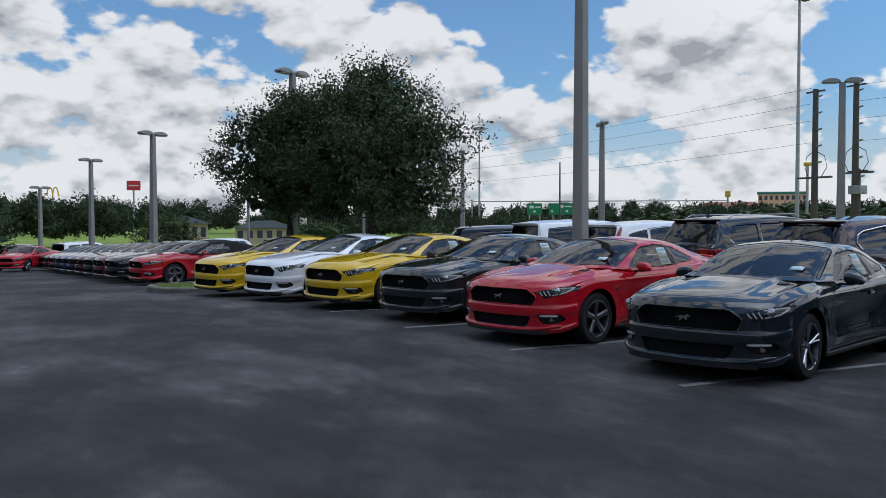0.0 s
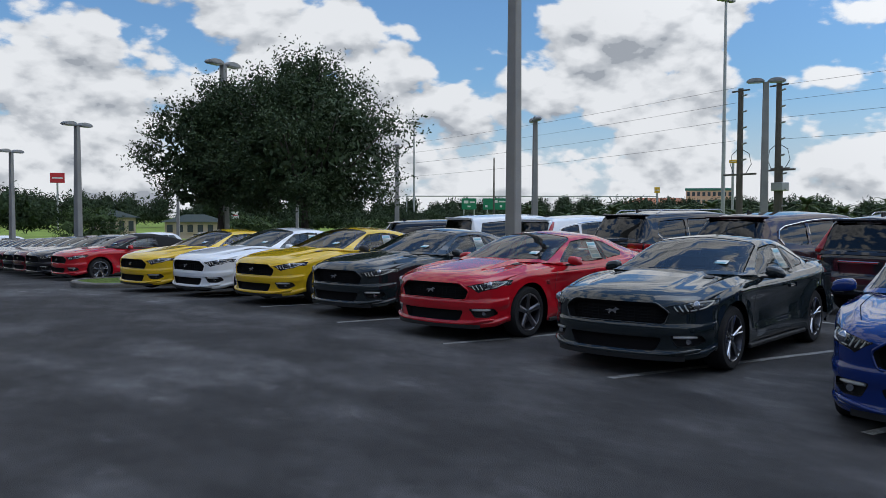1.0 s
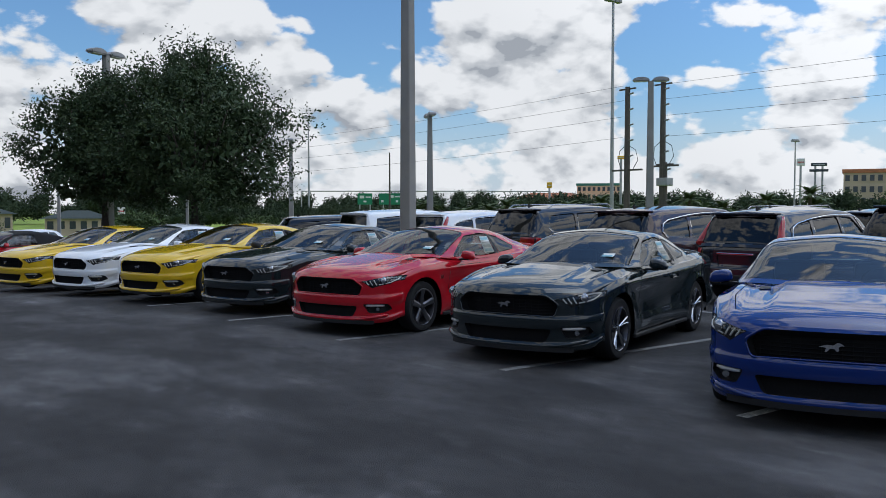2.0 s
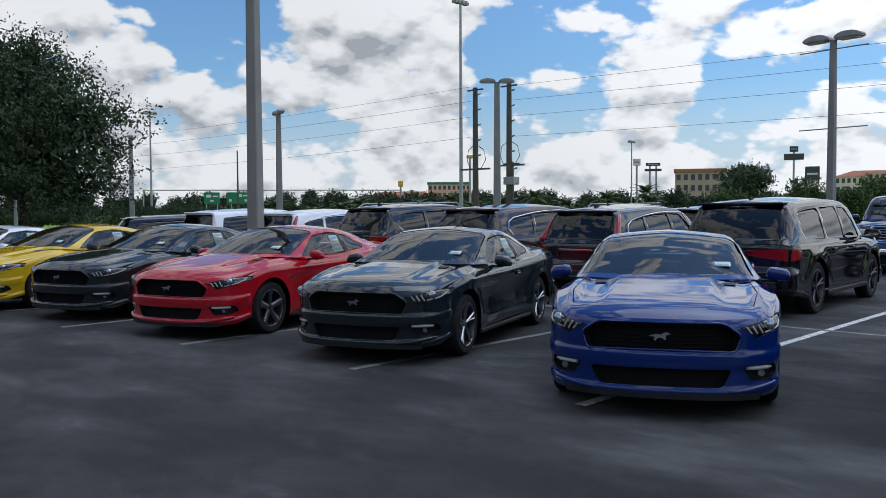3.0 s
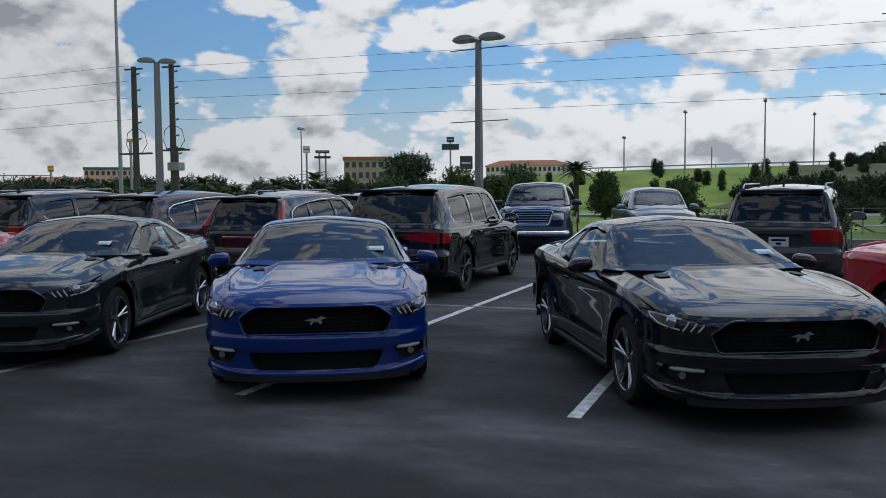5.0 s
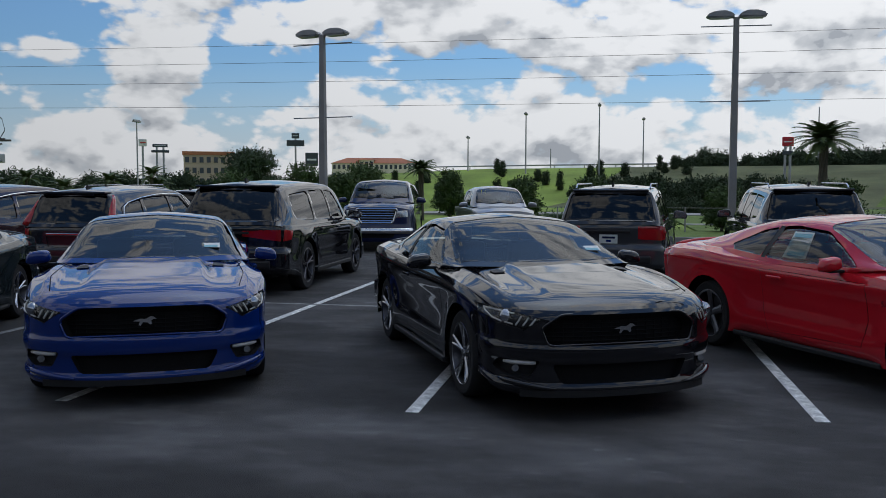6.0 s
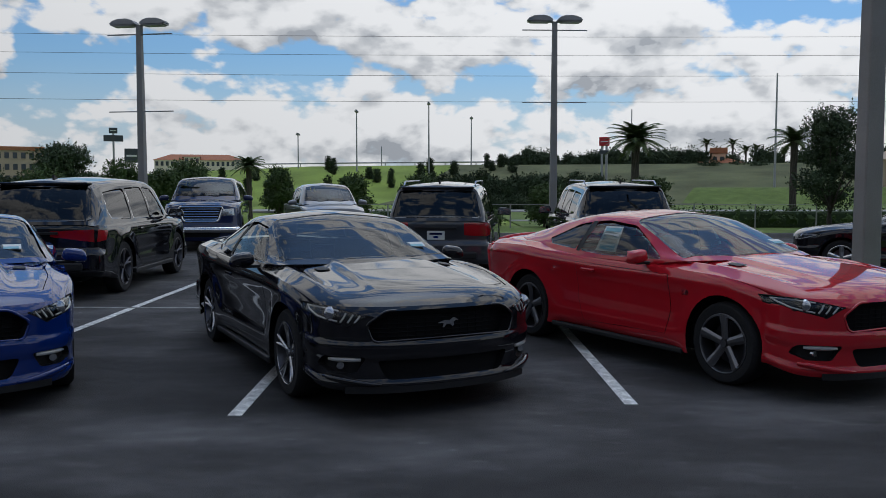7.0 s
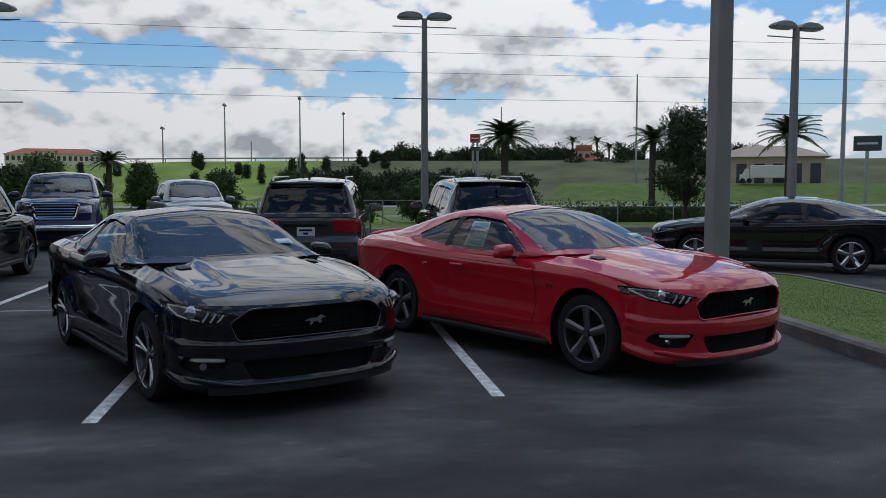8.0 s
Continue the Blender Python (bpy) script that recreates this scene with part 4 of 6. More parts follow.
# ---- vans, trucks and other cars ----
def wagon(name, label, category, paint_mat, length=4.6, half=0.93, height=1.68, belt_z=1.02, lamps="high", rails=False, chrome_line=False, wheel_r=0.36, fa=0.92, ra=3.6, rear_rake=0.26, grille="plain", cab_end=None, style=(5, False), spoke=None, glass=None, plate=False):
    """A tall vehicle with a hatch (or, with cab_end, a pick-up bed) behind the cabin."""
    car = thing(name, label, category, "parked tall vehicles")
    L, H, b = length, height, belt_z
    glass = glass or TINTED
    hood = b + 0.04
    body = Shape(L, half,
        shoulder=[(0, b - 0.16), (0.4, b - 0.08), (1.2, b - 0.02), (L * 0.6, b), (L, b)],
        centre=[(0, b - 0.06), (0.3, hood - 0.02), (1.25, hood + 0.05), (1.8, hood + 0.02), (L * 0.7, b + 0.02), (L, b + 0.01)],
        width=[(0, half - 0.1), (0.6, half - 0.05), (1.2, half - 0.045), (L * 0.7, half - 0.04), (L - 0.3, half - 0.05), (L, half - 0.07)],
        bottom=[(0, 0.26), (0.8, 0.24), (L - 0.8, 0.26), (L, 0.34)],
        front=[(0, 0.0), (0.15, 0.02), (0.5, 0.04), (0.7, 0.07), (0.9, 0.06), (1, 0.0)],
        side=[(0, 0.0), (0.06, 0.02), (0.25, 0.035), (0.5, 0.03), (0.85, 0.045), (0.95, 0.03), (1, -0.03)],
        rear=[(0, 0.0), (0.1, 0.015), (0.45, 0.01), (0.55, 0.06), (0.88, 0.065), (1, 0.0)],
        nose=(0.3, 2.8), tail=(0.16, 2.6), crown=3.0, arches=((fa, wheel_r, 0.05), (ra, wheel_r, 0.055)))
    belt, cap = body.belt(27, 84, 30), body.cap(60, 21)
    for xa in (fa, ra):
        for sgn in (-1, 1):
            carve(belt, circle(xa, wheel_r + 0.01, wheel_r + 0.05), (0, 2), lambda c, g=sgn: c.y * g > 0.5).free()
            part("wheel_liner", lathe_half(xa, sgn, wheel_r + 0.05), MATTEBLACK, car)
            wheel(car, "wheel", xa, sgn * (half - 0.13), wheel_r, 0.23, style, DARKALLOY, spoke or ALLOY)
    # front
    gm = CHROME if grille == "chrome" else BLACKPLASTIC
    gp = rounded([(-0.56, b - 0.12), (0.56, b - 0.12), (0.44, b - 0.50), (-0.44, b - 0.50)] if grille == "chrome" else [(-0.50, b - 0.16), (0.50, b - 0.16), (0.40, b - 0.46), (-0.40, b - 0.46)], 0.2)
    g = part("grille", carve(belt, gp, (1, 2), lambda c: c.x < 0.4, push=0.04), MATTEBLACK, car)
    for k in range(5):
        z = b - 0.44 + k * (0.065 if grille == "chrome" else 0.055)
        part("grille_bar", tube([(body.bow(q / half, 0.3, 2.8) * 0.9 - 0.015, q, z) for q in spread(-0.41 - k * 0.018, 0.41 + k * 0.018, 9)], 0.016 if grille == "chrome" else 0.009, 6), gm, g)
    if grille == "chrome":
        rim = [(body.bow(a / half, 0.3, 2.8) * 0.9 - 0.03, a, z) for a, z in gp + gp[:1]]
        part("grille_surround", tube(rim, 0.03, 6), CHROME, g, "broad chrome surround")
        part("bumper", tube([(body.bow(q, 0.3, 2.8) - 0.06, q * half * 0.96, 0.55) for q in spread(-0.97, 0.97, 21)], 0.09, 8), CHROME, car, "chrome front bumper", True)
    part("lower_intake", carve(belt, rounded([(-0.5, 0.52), (0.5, 0.52), (0.45, 0.36), (-0.45, 0.36)], 0.25), (1, 2), lambda c: c.x < 0.4, push=0.03), MATTEBLACK, car)
    for sgn in (-1, 1):
        hp = [(sgn * 0.53, b - 0.18), (sgn * 0.83, b - 0.16), (sgn * 0.85, b - 0.34), (sgn * 0.50, b - 0.36)]
        part("headlight", carve(belt, hp, (1, 2), lambda c, q=sgn: c.x < 0.6 and c.y * q > 0.3, push=0.01), REFLECTOR, car, "clear headlight")
        for k, (d0, d1) in enumerate(((1.35, 2.38), (2.42, min(3.35, (cab_end or 9) - 0.05)))):
            dp = [(d0 + 0.05, b - 0.02), (d0, 0.6), (d0 + 0.05, 0.36), (d1 - 0.12 * k, 0.36), (d1, 0.62), (d1, b - 0.02)]
            d = part("door", carve(belt, dp, (0, 2), lambda c, q=sgn: c.y * q > 0.5, push=-0.001, gap=0.006), paint_mat, car, smooth=True)
            part("door_handle", box((d1 - 0.25, min(sgn * (half - 0.02), sgn * (half + 0.02)), b - 0.13), (d1 - 0.08, max(sgn * (half - 0.02), sgn * (half + 0.02)), b - 0.10), 0.008), CHROME if chrome_line else paint_mat, d)
        part("sill_trim", box((fa + 0.45, min(sgn * (half - 0.05), sgn * (half + 0.015)), 0.26), (ra - 0.45, max(sgn * (half - 0.05), sgn * (half + 0.015)), 0.33), 0.015), CHROME if chrome_line else BLACKPLASTIC, car)
        door_mirror(car, 1.55, sgn * (half - 0.02), b + 0.10, paint_mat, 1.15)
        # tail lights
        if lamps == "bar":
            tp = [(sgn * 0.25, b - 0.08), (sgn * 0.84, b - 0.06), (sgn * 0.84, b - 0.24), (sgn * 0.25, b - 0.16)]
        elif lamps == "corner":
            tp = [(sgn * 0.48, b - 0.02), (sgn * 0.85, b - 0.02), (sgn * 0.84, b - 0.25), (sgn * 0.48, b - 0.23)]
        else:
            tp = [(sgn * 0.70, b - 0.02), (sgn * 0.86, b - 0.02), (sgn * 0.86, b - 0.2), (sgn * 0.74, b - 0.2)]
        lamp = part("tail_light", carve(belt, tp, (1, 2), lambda c, q=sgn: c.x > L - 0.6 and c.y * q > 0.1, push=-0.008), REDLENS, car, "red tail light")
        if lamps != "high":
            z1, z0 = max(p[1] for p in tp), min(p[1] for p in tp)
            wp = [(L - 0.34, z1 - 0.03), (L - 0.10, z1), (L - 0.09, z0), (L - 0.26, z0 + 0.02)]
            part("lamp_side", carve(belt, wp, (0, 2), lambda c, q=sgn: c.y * q > 0.5, push=-0.008), REDLENS, lamp)
    part("rear_recess", carve(belt, rounded([(-0.38, b - 0.14), (0.38, b - 0.14), (0.34, b - 0.33), (-0.34, b - 0.33)], 0.2), (1, 2), lambda c: c.x > L - 0.3, push=0.02), paint_mat, car)
    part("handle_bar", box((L - 0.02, -0.36, b - 0.13), (L + 0.035, 0.36, b - 0.09), 0.012), CHROME if chrome_line or lamps == "high" else BLACKPLASTIC, car)
    if plate:
        plate_bars(car, L + 0.012, 0, b - 0.235, 0.30, 0.15, 1)
    part("rear_bumper_trim", box((L - 0.04, -0.7, 0.42), (L + 0.07, 0.7, 0.55), 0.03), BLACKPLASTIC, car)
    part("body_top", cap, paint_mat, car, smooth=True)
    part("lower_body", belt, paint_mat, car, smooth=True)
    part("underbody", box((0.4, -0.62, 0.25), (L - 0.25, 0.62, 0.8), 0.03), MATTEBLACK, car)
    # cabin
    E = cab_end or L - 0.03
    k = rear_rake
    gh = greenhouse(
        roof=[(1.15, b + 0.05), (1.45, b + (H - b) * 0.52), (1.8, H - 0.10), (2.15, H - 0.02), (2.7, H), (E - k - 0.6, H - 0.035), (E - k, H - 0.085), (E - k * 0.88, H - 0.14), (E - k * 0.4, b + (H - b) * 0.42), (E, b + 0.01)],
        base=[(1.15, b + 0.03), (2.0, b - 0.01), (E, b - 0.01)],
        wide=[(1.15, half - 0.12), (1.6, half - 0.07), (E - 0.6, half - 0.055), (E, half - 0.10)],
        top=[(1.15, half - 0.2), (1.8, half - 0.24), (2.4, half - 0.28), (E - 0.5, half - 0.29), (E, half - 0.2)], bow_f=0.2, bow_r=0.06, rr=0.1, steep=k + 0.12)
    ws = rounded([(1.85, -half + 0.33), (1.85, half - 0.33), (1.24, half - 0.18), (1.05, 0.3), (1.05, -0.3), (1.24, -half + 0.18)], 0.12)
    w = part("windscreen", carve(gh, ws, (0, 1), lambda c: c.z > b, push=0.006), GLASS, car, "clear windscreen", True)
    w.visible_shadow = False
    rz0, rz1 = b + 0.06, H - 0.155
    rw = rounded([(-half + 0.16, rz0), (half - 0.16, rz0), (half - 0.28, rz1), (-half + 0.28, rz1)], 0.12)
    part("rear_window", carve(gh, rw, (1, 2), lambda c: c.x > E - k - 0.15, push=0.006), TINTED, car, "dark tinted rear window", True)
    for sgn in (-1, 1):
        if lamps == "high" and not cab_end:
            lamp = bmesh.new()
            pts = [(E - 0.05 - (k + 0.04) * t ** 1.15, sgn * (half - 0.115 - 0.155 * t), b + 0.02 + (H - b - 0.15) * t) for t in spread(0, 0.94, 8)]
            add_tube(lamp, pts, [0.075, 0.075, 0.07, 0.065, 0.06, 0.055, 0.05, 0.035], 8)
            part("high_tail_light", lamp, REDLENS, car, "tall red tail light along the rear pillar", True)
        zt = H - 0.145
        sag = 0.0 if cab_end else (0.17 if chrome_line else 0.09)
        back_x = E - k - 0.26

        def arc(x):
            """The window line, which falls towards the tail."""
            return zt - sag * max(0.0, (x - 2.3) / (back_x - 2.3)) ** 2.2
        wins = [[(1.60, b + 0.035), (1.78, b + (zt - b) * 0.56), (1.98, zt - 0.03), (2.40, arc(2.4)), (2.40, b + 0.03)], [(2.46, b + 0.03), (2.46, arc(2.46)), (2.9, arc(2.9)), (min(3.3, E - 0.12), arc(3.3)), (min(3.38, E - 0.08), b + 0.05)]]
        if not cab_end:
            wins.append([(3.45, b + 0.045), (3.38, arc(3.38)), ((3.38 + back_x) / 2, arc((3.38 + back_x) / 2)), (back_x, arc(back_x)), (back_x + 0.10, b + 0.17), (back_x, b + 0.08)])
        for n, poly in enumerate(wins):
            rp = rounded(poly, 0.14)
            sw = part("side_window", carve(gh, rp, (0, 2), lambda c, q=sgn: c.y * q > 0.4, push=0.006), GLASS if n == 0 else glass, car, smooth=True)
            if n == 0:
                sw.visible_shadow = False
        if chrome_line:
            line = [(1.50, b + 0.02), (1.95, zt + 0.01), (2.4, zt + 0.03), (2.9, arc(2.9) + 0.03), (3.4, arc(3.4) + 0.03), (back_x - 0.1, arc(back_x) + 0.05), (back_x + 0.06, arc(back_x) - 0.02), (back_x + 0.13, b + 0.17), (back_x + 0.02, b + 0.06)]
            part("window_trim", tube([(x, sgn * (half - 0.055 - (z - b) * 0.27 * (1.0 if x > 1.7 else 0.6)), z) for x, z in line], 0.011, 6), CHROME, car, "chrome strip round the side windows")
        if rails:
            part("roof_rail", tube([(2.1, sgn * (half - 0.30), H - 0.03), (2.2, sgn * (half - 0.30), H + 0.035), (E - k - 0.45, sgn * (half - 0.30), H + 0.005), (E - k - 0.3, sgn * (half - 0.30), H - 0.07)], 0.014, 8), ALLOY, car, "silver roof rail")
        seats(car, (2.1,), 0.85, (sgn * 0.38,))
    part("roof", gh, paint_mat, car, smooth=True)
    part("rear_spoiler", box((E - k - 0.10, -half + 0.30, H - 0.12), (E - k + 0.12, half - 0.30, H - 0.085), 0.014), paint_mat, car)
    part("aerial", prism([(E - k - 0.5, H - 0.04), (E - k - 0.3, H - 0.05), (E - k - 0.32, H + 0.03)], 0.03, "y", -0.015), BLACKPLASTIC, car)
    part("dashboard", box((1.2, -half + 0.2, b - 0.2), (1.7, half - 0.2, b), 0.05), INTERIOR, car)
    part("rear_wiper", tube([(E - 0.01, 0.0, rz0 + 0.0), (E - k * 0.25, 0.22, rz0 + 0.10), (E - k * 0.28, 0.42, rz0 + 0.07)], 0.009, 6), BLACKPLASTIC, car)
    part("load_floor", box((2.7, -half + 0.15, 0.6), (E - 0.2, half - 0.15, b - 0.05), 0.02), INTERIOR, car)
    return car


def away(x, y, length, turn=0.0):
    """The pose of a vehicle whose tail stands at (x, y) and whose nose points to +x."""
    return pose(x, y, fall(y), 0, 0, 180 + turn) @ pose(-length, 0, 0)


crv = wagon("crossover", "charcoal crossover with tall red rear lights, tail out", "car", P_CHARCOAL, 4.5, 0.91, 1.68, 1.0, "high", chrome_line=True)
crv.matrix_basis = away(13.5, 8.4, 4.5)
repaint(tagged(copy_thing(crv, away(13.2, 17.2, 4.5)), "white crossover with tall red rear lights, tail out"), P_CHARCOAL, P_WHITE)
dur = wagon("large_suv", "glossy black large SUV with wide red rear lights", "car", P_BLACK, 5.05, 0.96, 1.79, 1.08, "bar", wheel_r=0.40, fa=0.95, ra=3.98, style=(5, True), spoke=DARKALLOY, rear_rake=0.42)
dur.matrix_basis = away(13.1, 5.36, 5.05, 2)
mdx = wagon("wagon_suv", "dark maroon SUV with chrome window trim, tail out", "car", P_MAROON, 4.85, 0.98, 1.72, 1.05, "corner", chrome_line=True, wheel_r=0.38, ra=3.75, rear_rake=0.42)
mdx.matrix_basis = away(13.4, 11.2, 4.85)
runner = wagon("roof_rail_suv", "black SUV with silver roof rails, tail out", "car", P_BLACK, 4.8, 0.95, 1.76, 1.08, "corner", rails=True, wheel_r=0.38, ra=3.72, rear_rake=0.34)
runner.matrix_basis = away(13.3, 14.1, 4.8)
repaint(tagged(copy_thing(runner, away(16.0, -3.8, 4.8)), "black SUV with silver roof rails behind a coral coupe"), P_BLACK, P_BLACK)
journey = wagon("family_suv", "dark grey SUV with red corner lights and a dealer plate", "car", P_SLATE, 4.85, 0.93, 1.74, 1.06, "corner", rails=True, plate=True, wheel_r=0.36, ra=3.8, rear_rake=0.24)
journey.matrix_basis = away(15.4, -0.40, 4.85, -6)
van = wagon("boxy_wagon", "white boxy wagon with dark rear glass", "car", P_WHITE, 4.7, 0.95, 1.80, 1.1, "corner", rear_rake=0.14, wheel_r=0.37)
van.matrix_basis = away(13.2, 20.6, 4.7)
repaint(tagged(copy_thing(dur, away(13.4, 25.8, 5.05, -18)), "black SUV seen past the yellow coupe's roof"), P_BLACK, P_BLACK)
repaint(tagged(copy_thing(runner, away(21.5, 13.2, 4.8)), "dark SUV in the row behind the crossover"), P_BLACK, P_SLATE)
repaint(tagged(copy_thing(crv, away(21.0, 10.4, 4.5)), "dark crossover in the row behind the black SUV"), P_CHARCOAL, P_BLACK)
tundra = wagon("full_size_truck", "dark blue full-size truck with a chrome grille, facing the lot", "truck", P_NAVY, 5.6, 1.0, 1.95, 1.27, "corner", wheel_r=0.41, fa=1.0, ra=4.5, rear_rake=0.2, grille="chrome")
tundra.matrix_basis = pose(23.1, 5.75, 0, 0, 0, 10)
tacoma = wagon("pickup_truck", "silver pick-up truck with an open bed, facing the lot", "truck", P_SILVER, 5.4, 0.94, 1.78, 1.12, "corner", wheel_r=0.39, fa=0.95, ra=4.3, rear_rake=0.12, cab_end=3.6, grille="plain")
tacoma.matrix_basis = pose(25.4, 2.5, 0, 0, 0, 17)


writing(tundra, "16", 0.2, pose(1.66, 0.5, 1.70, 55, 0, -90), YELLOWINK, "year_mark", "yellow painted windscreen mark")
writing(tacoma, "14", 0.2, pose(1.60, 0.45, 1.54, 55, 0, -90), YELLOWINK, "year_mark", "yellow painted windscreen mark")

camaro = sport_coupe("muscle_coupe", "black two-door coupe with bright five-spoke wheels", P_BLACK, (5, False), grille_badge=False, window_note=False, spoke=CHROME)
camaro.matrix_basis = pose(17.7, -7.5, 0, 0, 0, 238)

# far end of the front row
conv = sport_coupe("soft_top_coupe", "red coupe with a black fabric roof beside the island", P_RED, (5, True), convertible=True)
conv.matrix_basis = pose(3.6, 27.9, fall(27.9), 0, 0, 14)
FAR = [P_BLACK, P_RUBY, P_GREY, P_RUBY, P_NAVY, P_BLUE, P_NAVY, P_RUBY, P_GREY, P_BLACK, P_RUBY]
for k, fresh in enumerate(FAR):
    c = copy_thing(coupe, pose(3.1 - 0.2 * k, 30.6 + 2.55 * k, fall(30.6 + 2.55 * k), 0, 0, 14))
    repaint(c, P_GREY, fresh)
    word = {P_BLACK: "black", P_RUBY: "ruby red", P_GREY: "dark grey", P_NAVY: "navy blue", P_BLUE: "bright blue"}[fresh]
    tagged(c, word + " coupe in the long row of parked coupes")
repaint(tagged(copy_thing(camaro, pose(-0.6, 52.5, fall(52.5), 0, 0, 60)), "red car parked sideways beyond the long row"), P_BLACK, P_CORAL)
for x, y, src, old, fresh, word in ((6.5, 66, van, P_WHITE, P_WHITE, "white"), (10.5, 60, crv, P_CHARCOAL, P_SLATE, "grey"), (14.0, 54, van, P_WHITE, P_WHITE, "white"), (17.5, 52, runner, P_BLACK, P_BLACK, "black"), (2.6, 68, crv, P_CHARCOAL, P_BLACK, "black")):
    repaint(tagged(copy_thing(src, pose(x, y, fall(y), 0, 0, -150)), word + " vehicle parked far behind the long row"), old, fresh)


# ---- kerbed islands ----
def rounded_rect(x0, y0, x1, y1, r=0.8, n=6):
    out = []
    for cx, cy, a0 in ((x1 - r, y1 - r, 0), (x0 + r, y1 - r, 90), (x0 + r, y0 + r, 180), (x1 - r, y0 + r, 270)):
        for k in range(n + 1):
            a = radians(a0 + 90 * k / n)
            out.append((cx + r * math.cos(a), cy + r * math.sin(a)))
    return out


def island(label, x0, y0, x1, y1, turn=0.0, at=(0, 0)):
    isl = thing("kerb_island", label, "island")
    isl.matrix_basis = pose(at[0], at[1], fall(at[1]), 0, 0, turn)
    outer, inner = rounded_rect(x0, y0, x1, y1, 1.0), rounded_rect(x0 + 0.16, y0 + 0.16, x1 - 0.16, y1 - 0.16, 0.85)
    bm = bmesh.new()
    rings = [[bm.verts.new((a, b, z)) for a, b in ring] for ring, z in ((outer, 0.0), (outer, 0.12), ([(a * 0.8 + c * 0.2, b * 0.8 + d * 0.2) for (a, b), (c, d) in zip(outer, inner)], 0.15), (inner, 0.15), (inner, 0.05))]
    for p, q in zip(rings, rings[1:]):
        for k in range(len(p)):
            bm.faces.new((p[k], p[(k + 1) % len(p)], q[(k + 1) % len(p)], q[k]))
    part("kerb", bm, KERBSTONE, isl, "weathered stained concrete kerb")
    bm = bmesh.new()
    bm.faces.new([bm.verts.new((a, b, 0.13)) for a, b in inner])
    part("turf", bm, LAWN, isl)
    rng = random.Random(5)
    verts, faces = [], []
    area = (x1 - x0) * (y1 - y0)
    for _ in range(int(min(30000, area * 1100))):
        x, y = rng.uniform(x0 + 0.25, x1 - 0.25), rng.uniform(y0 + 0.25, y1 - 0.25)
        a, h, w = rng.uniform(0, 6.28), rng.uniform(0.008, 0.022), rng.uniform(0.003, 0.006)
        n = len(verts)
        verts += [(x - w * math.cos(a), y - w * math.sin(a), 0.128), (x + w * math.cos(a), y + w * math.sin(a), 0.128), (x + rng.uniform(-0.03, 0.03), y + rng.uniform(-0.03, 0.03), 0.128 + h)]
        faces.append((n, n + 1, n + 2))
    me = bpy.data.meshes.new("turf_grass")
    me.from_pydata(verts, [], faces)
    me.materials.append(BLADE)
    gb = new("turf_grass", me)
    gb.parent = isl
    tagged(gb, kind="stuff")
    return isl


island("green lawn island with a pale concrete kerb and a lamp pole", 0, -2.75, 9.0, 0, -2, (5.6, -5.42))
island("grass island with a low kerb between parked coupes", 0, -1.2, 6.0, 1.2, 12, (3.5, 23.0))
island("grass island with a kerb under two oak trees", 0, -3.0, 5.0, 3.0, 0, (8.6, 30.5))

# edge of the lot: kerb, lawn strip, hedge and fence
tagged(part("kerb", sloped(29.5, -60, 29.7, 75, -0.06, 0.15), CONCRETE), "long concrete kerb at the edge of the lot", "kerb", kind="structure")
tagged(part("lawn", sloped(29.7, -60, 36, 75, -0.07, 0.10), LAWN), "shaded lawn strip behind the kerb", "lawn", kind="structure")


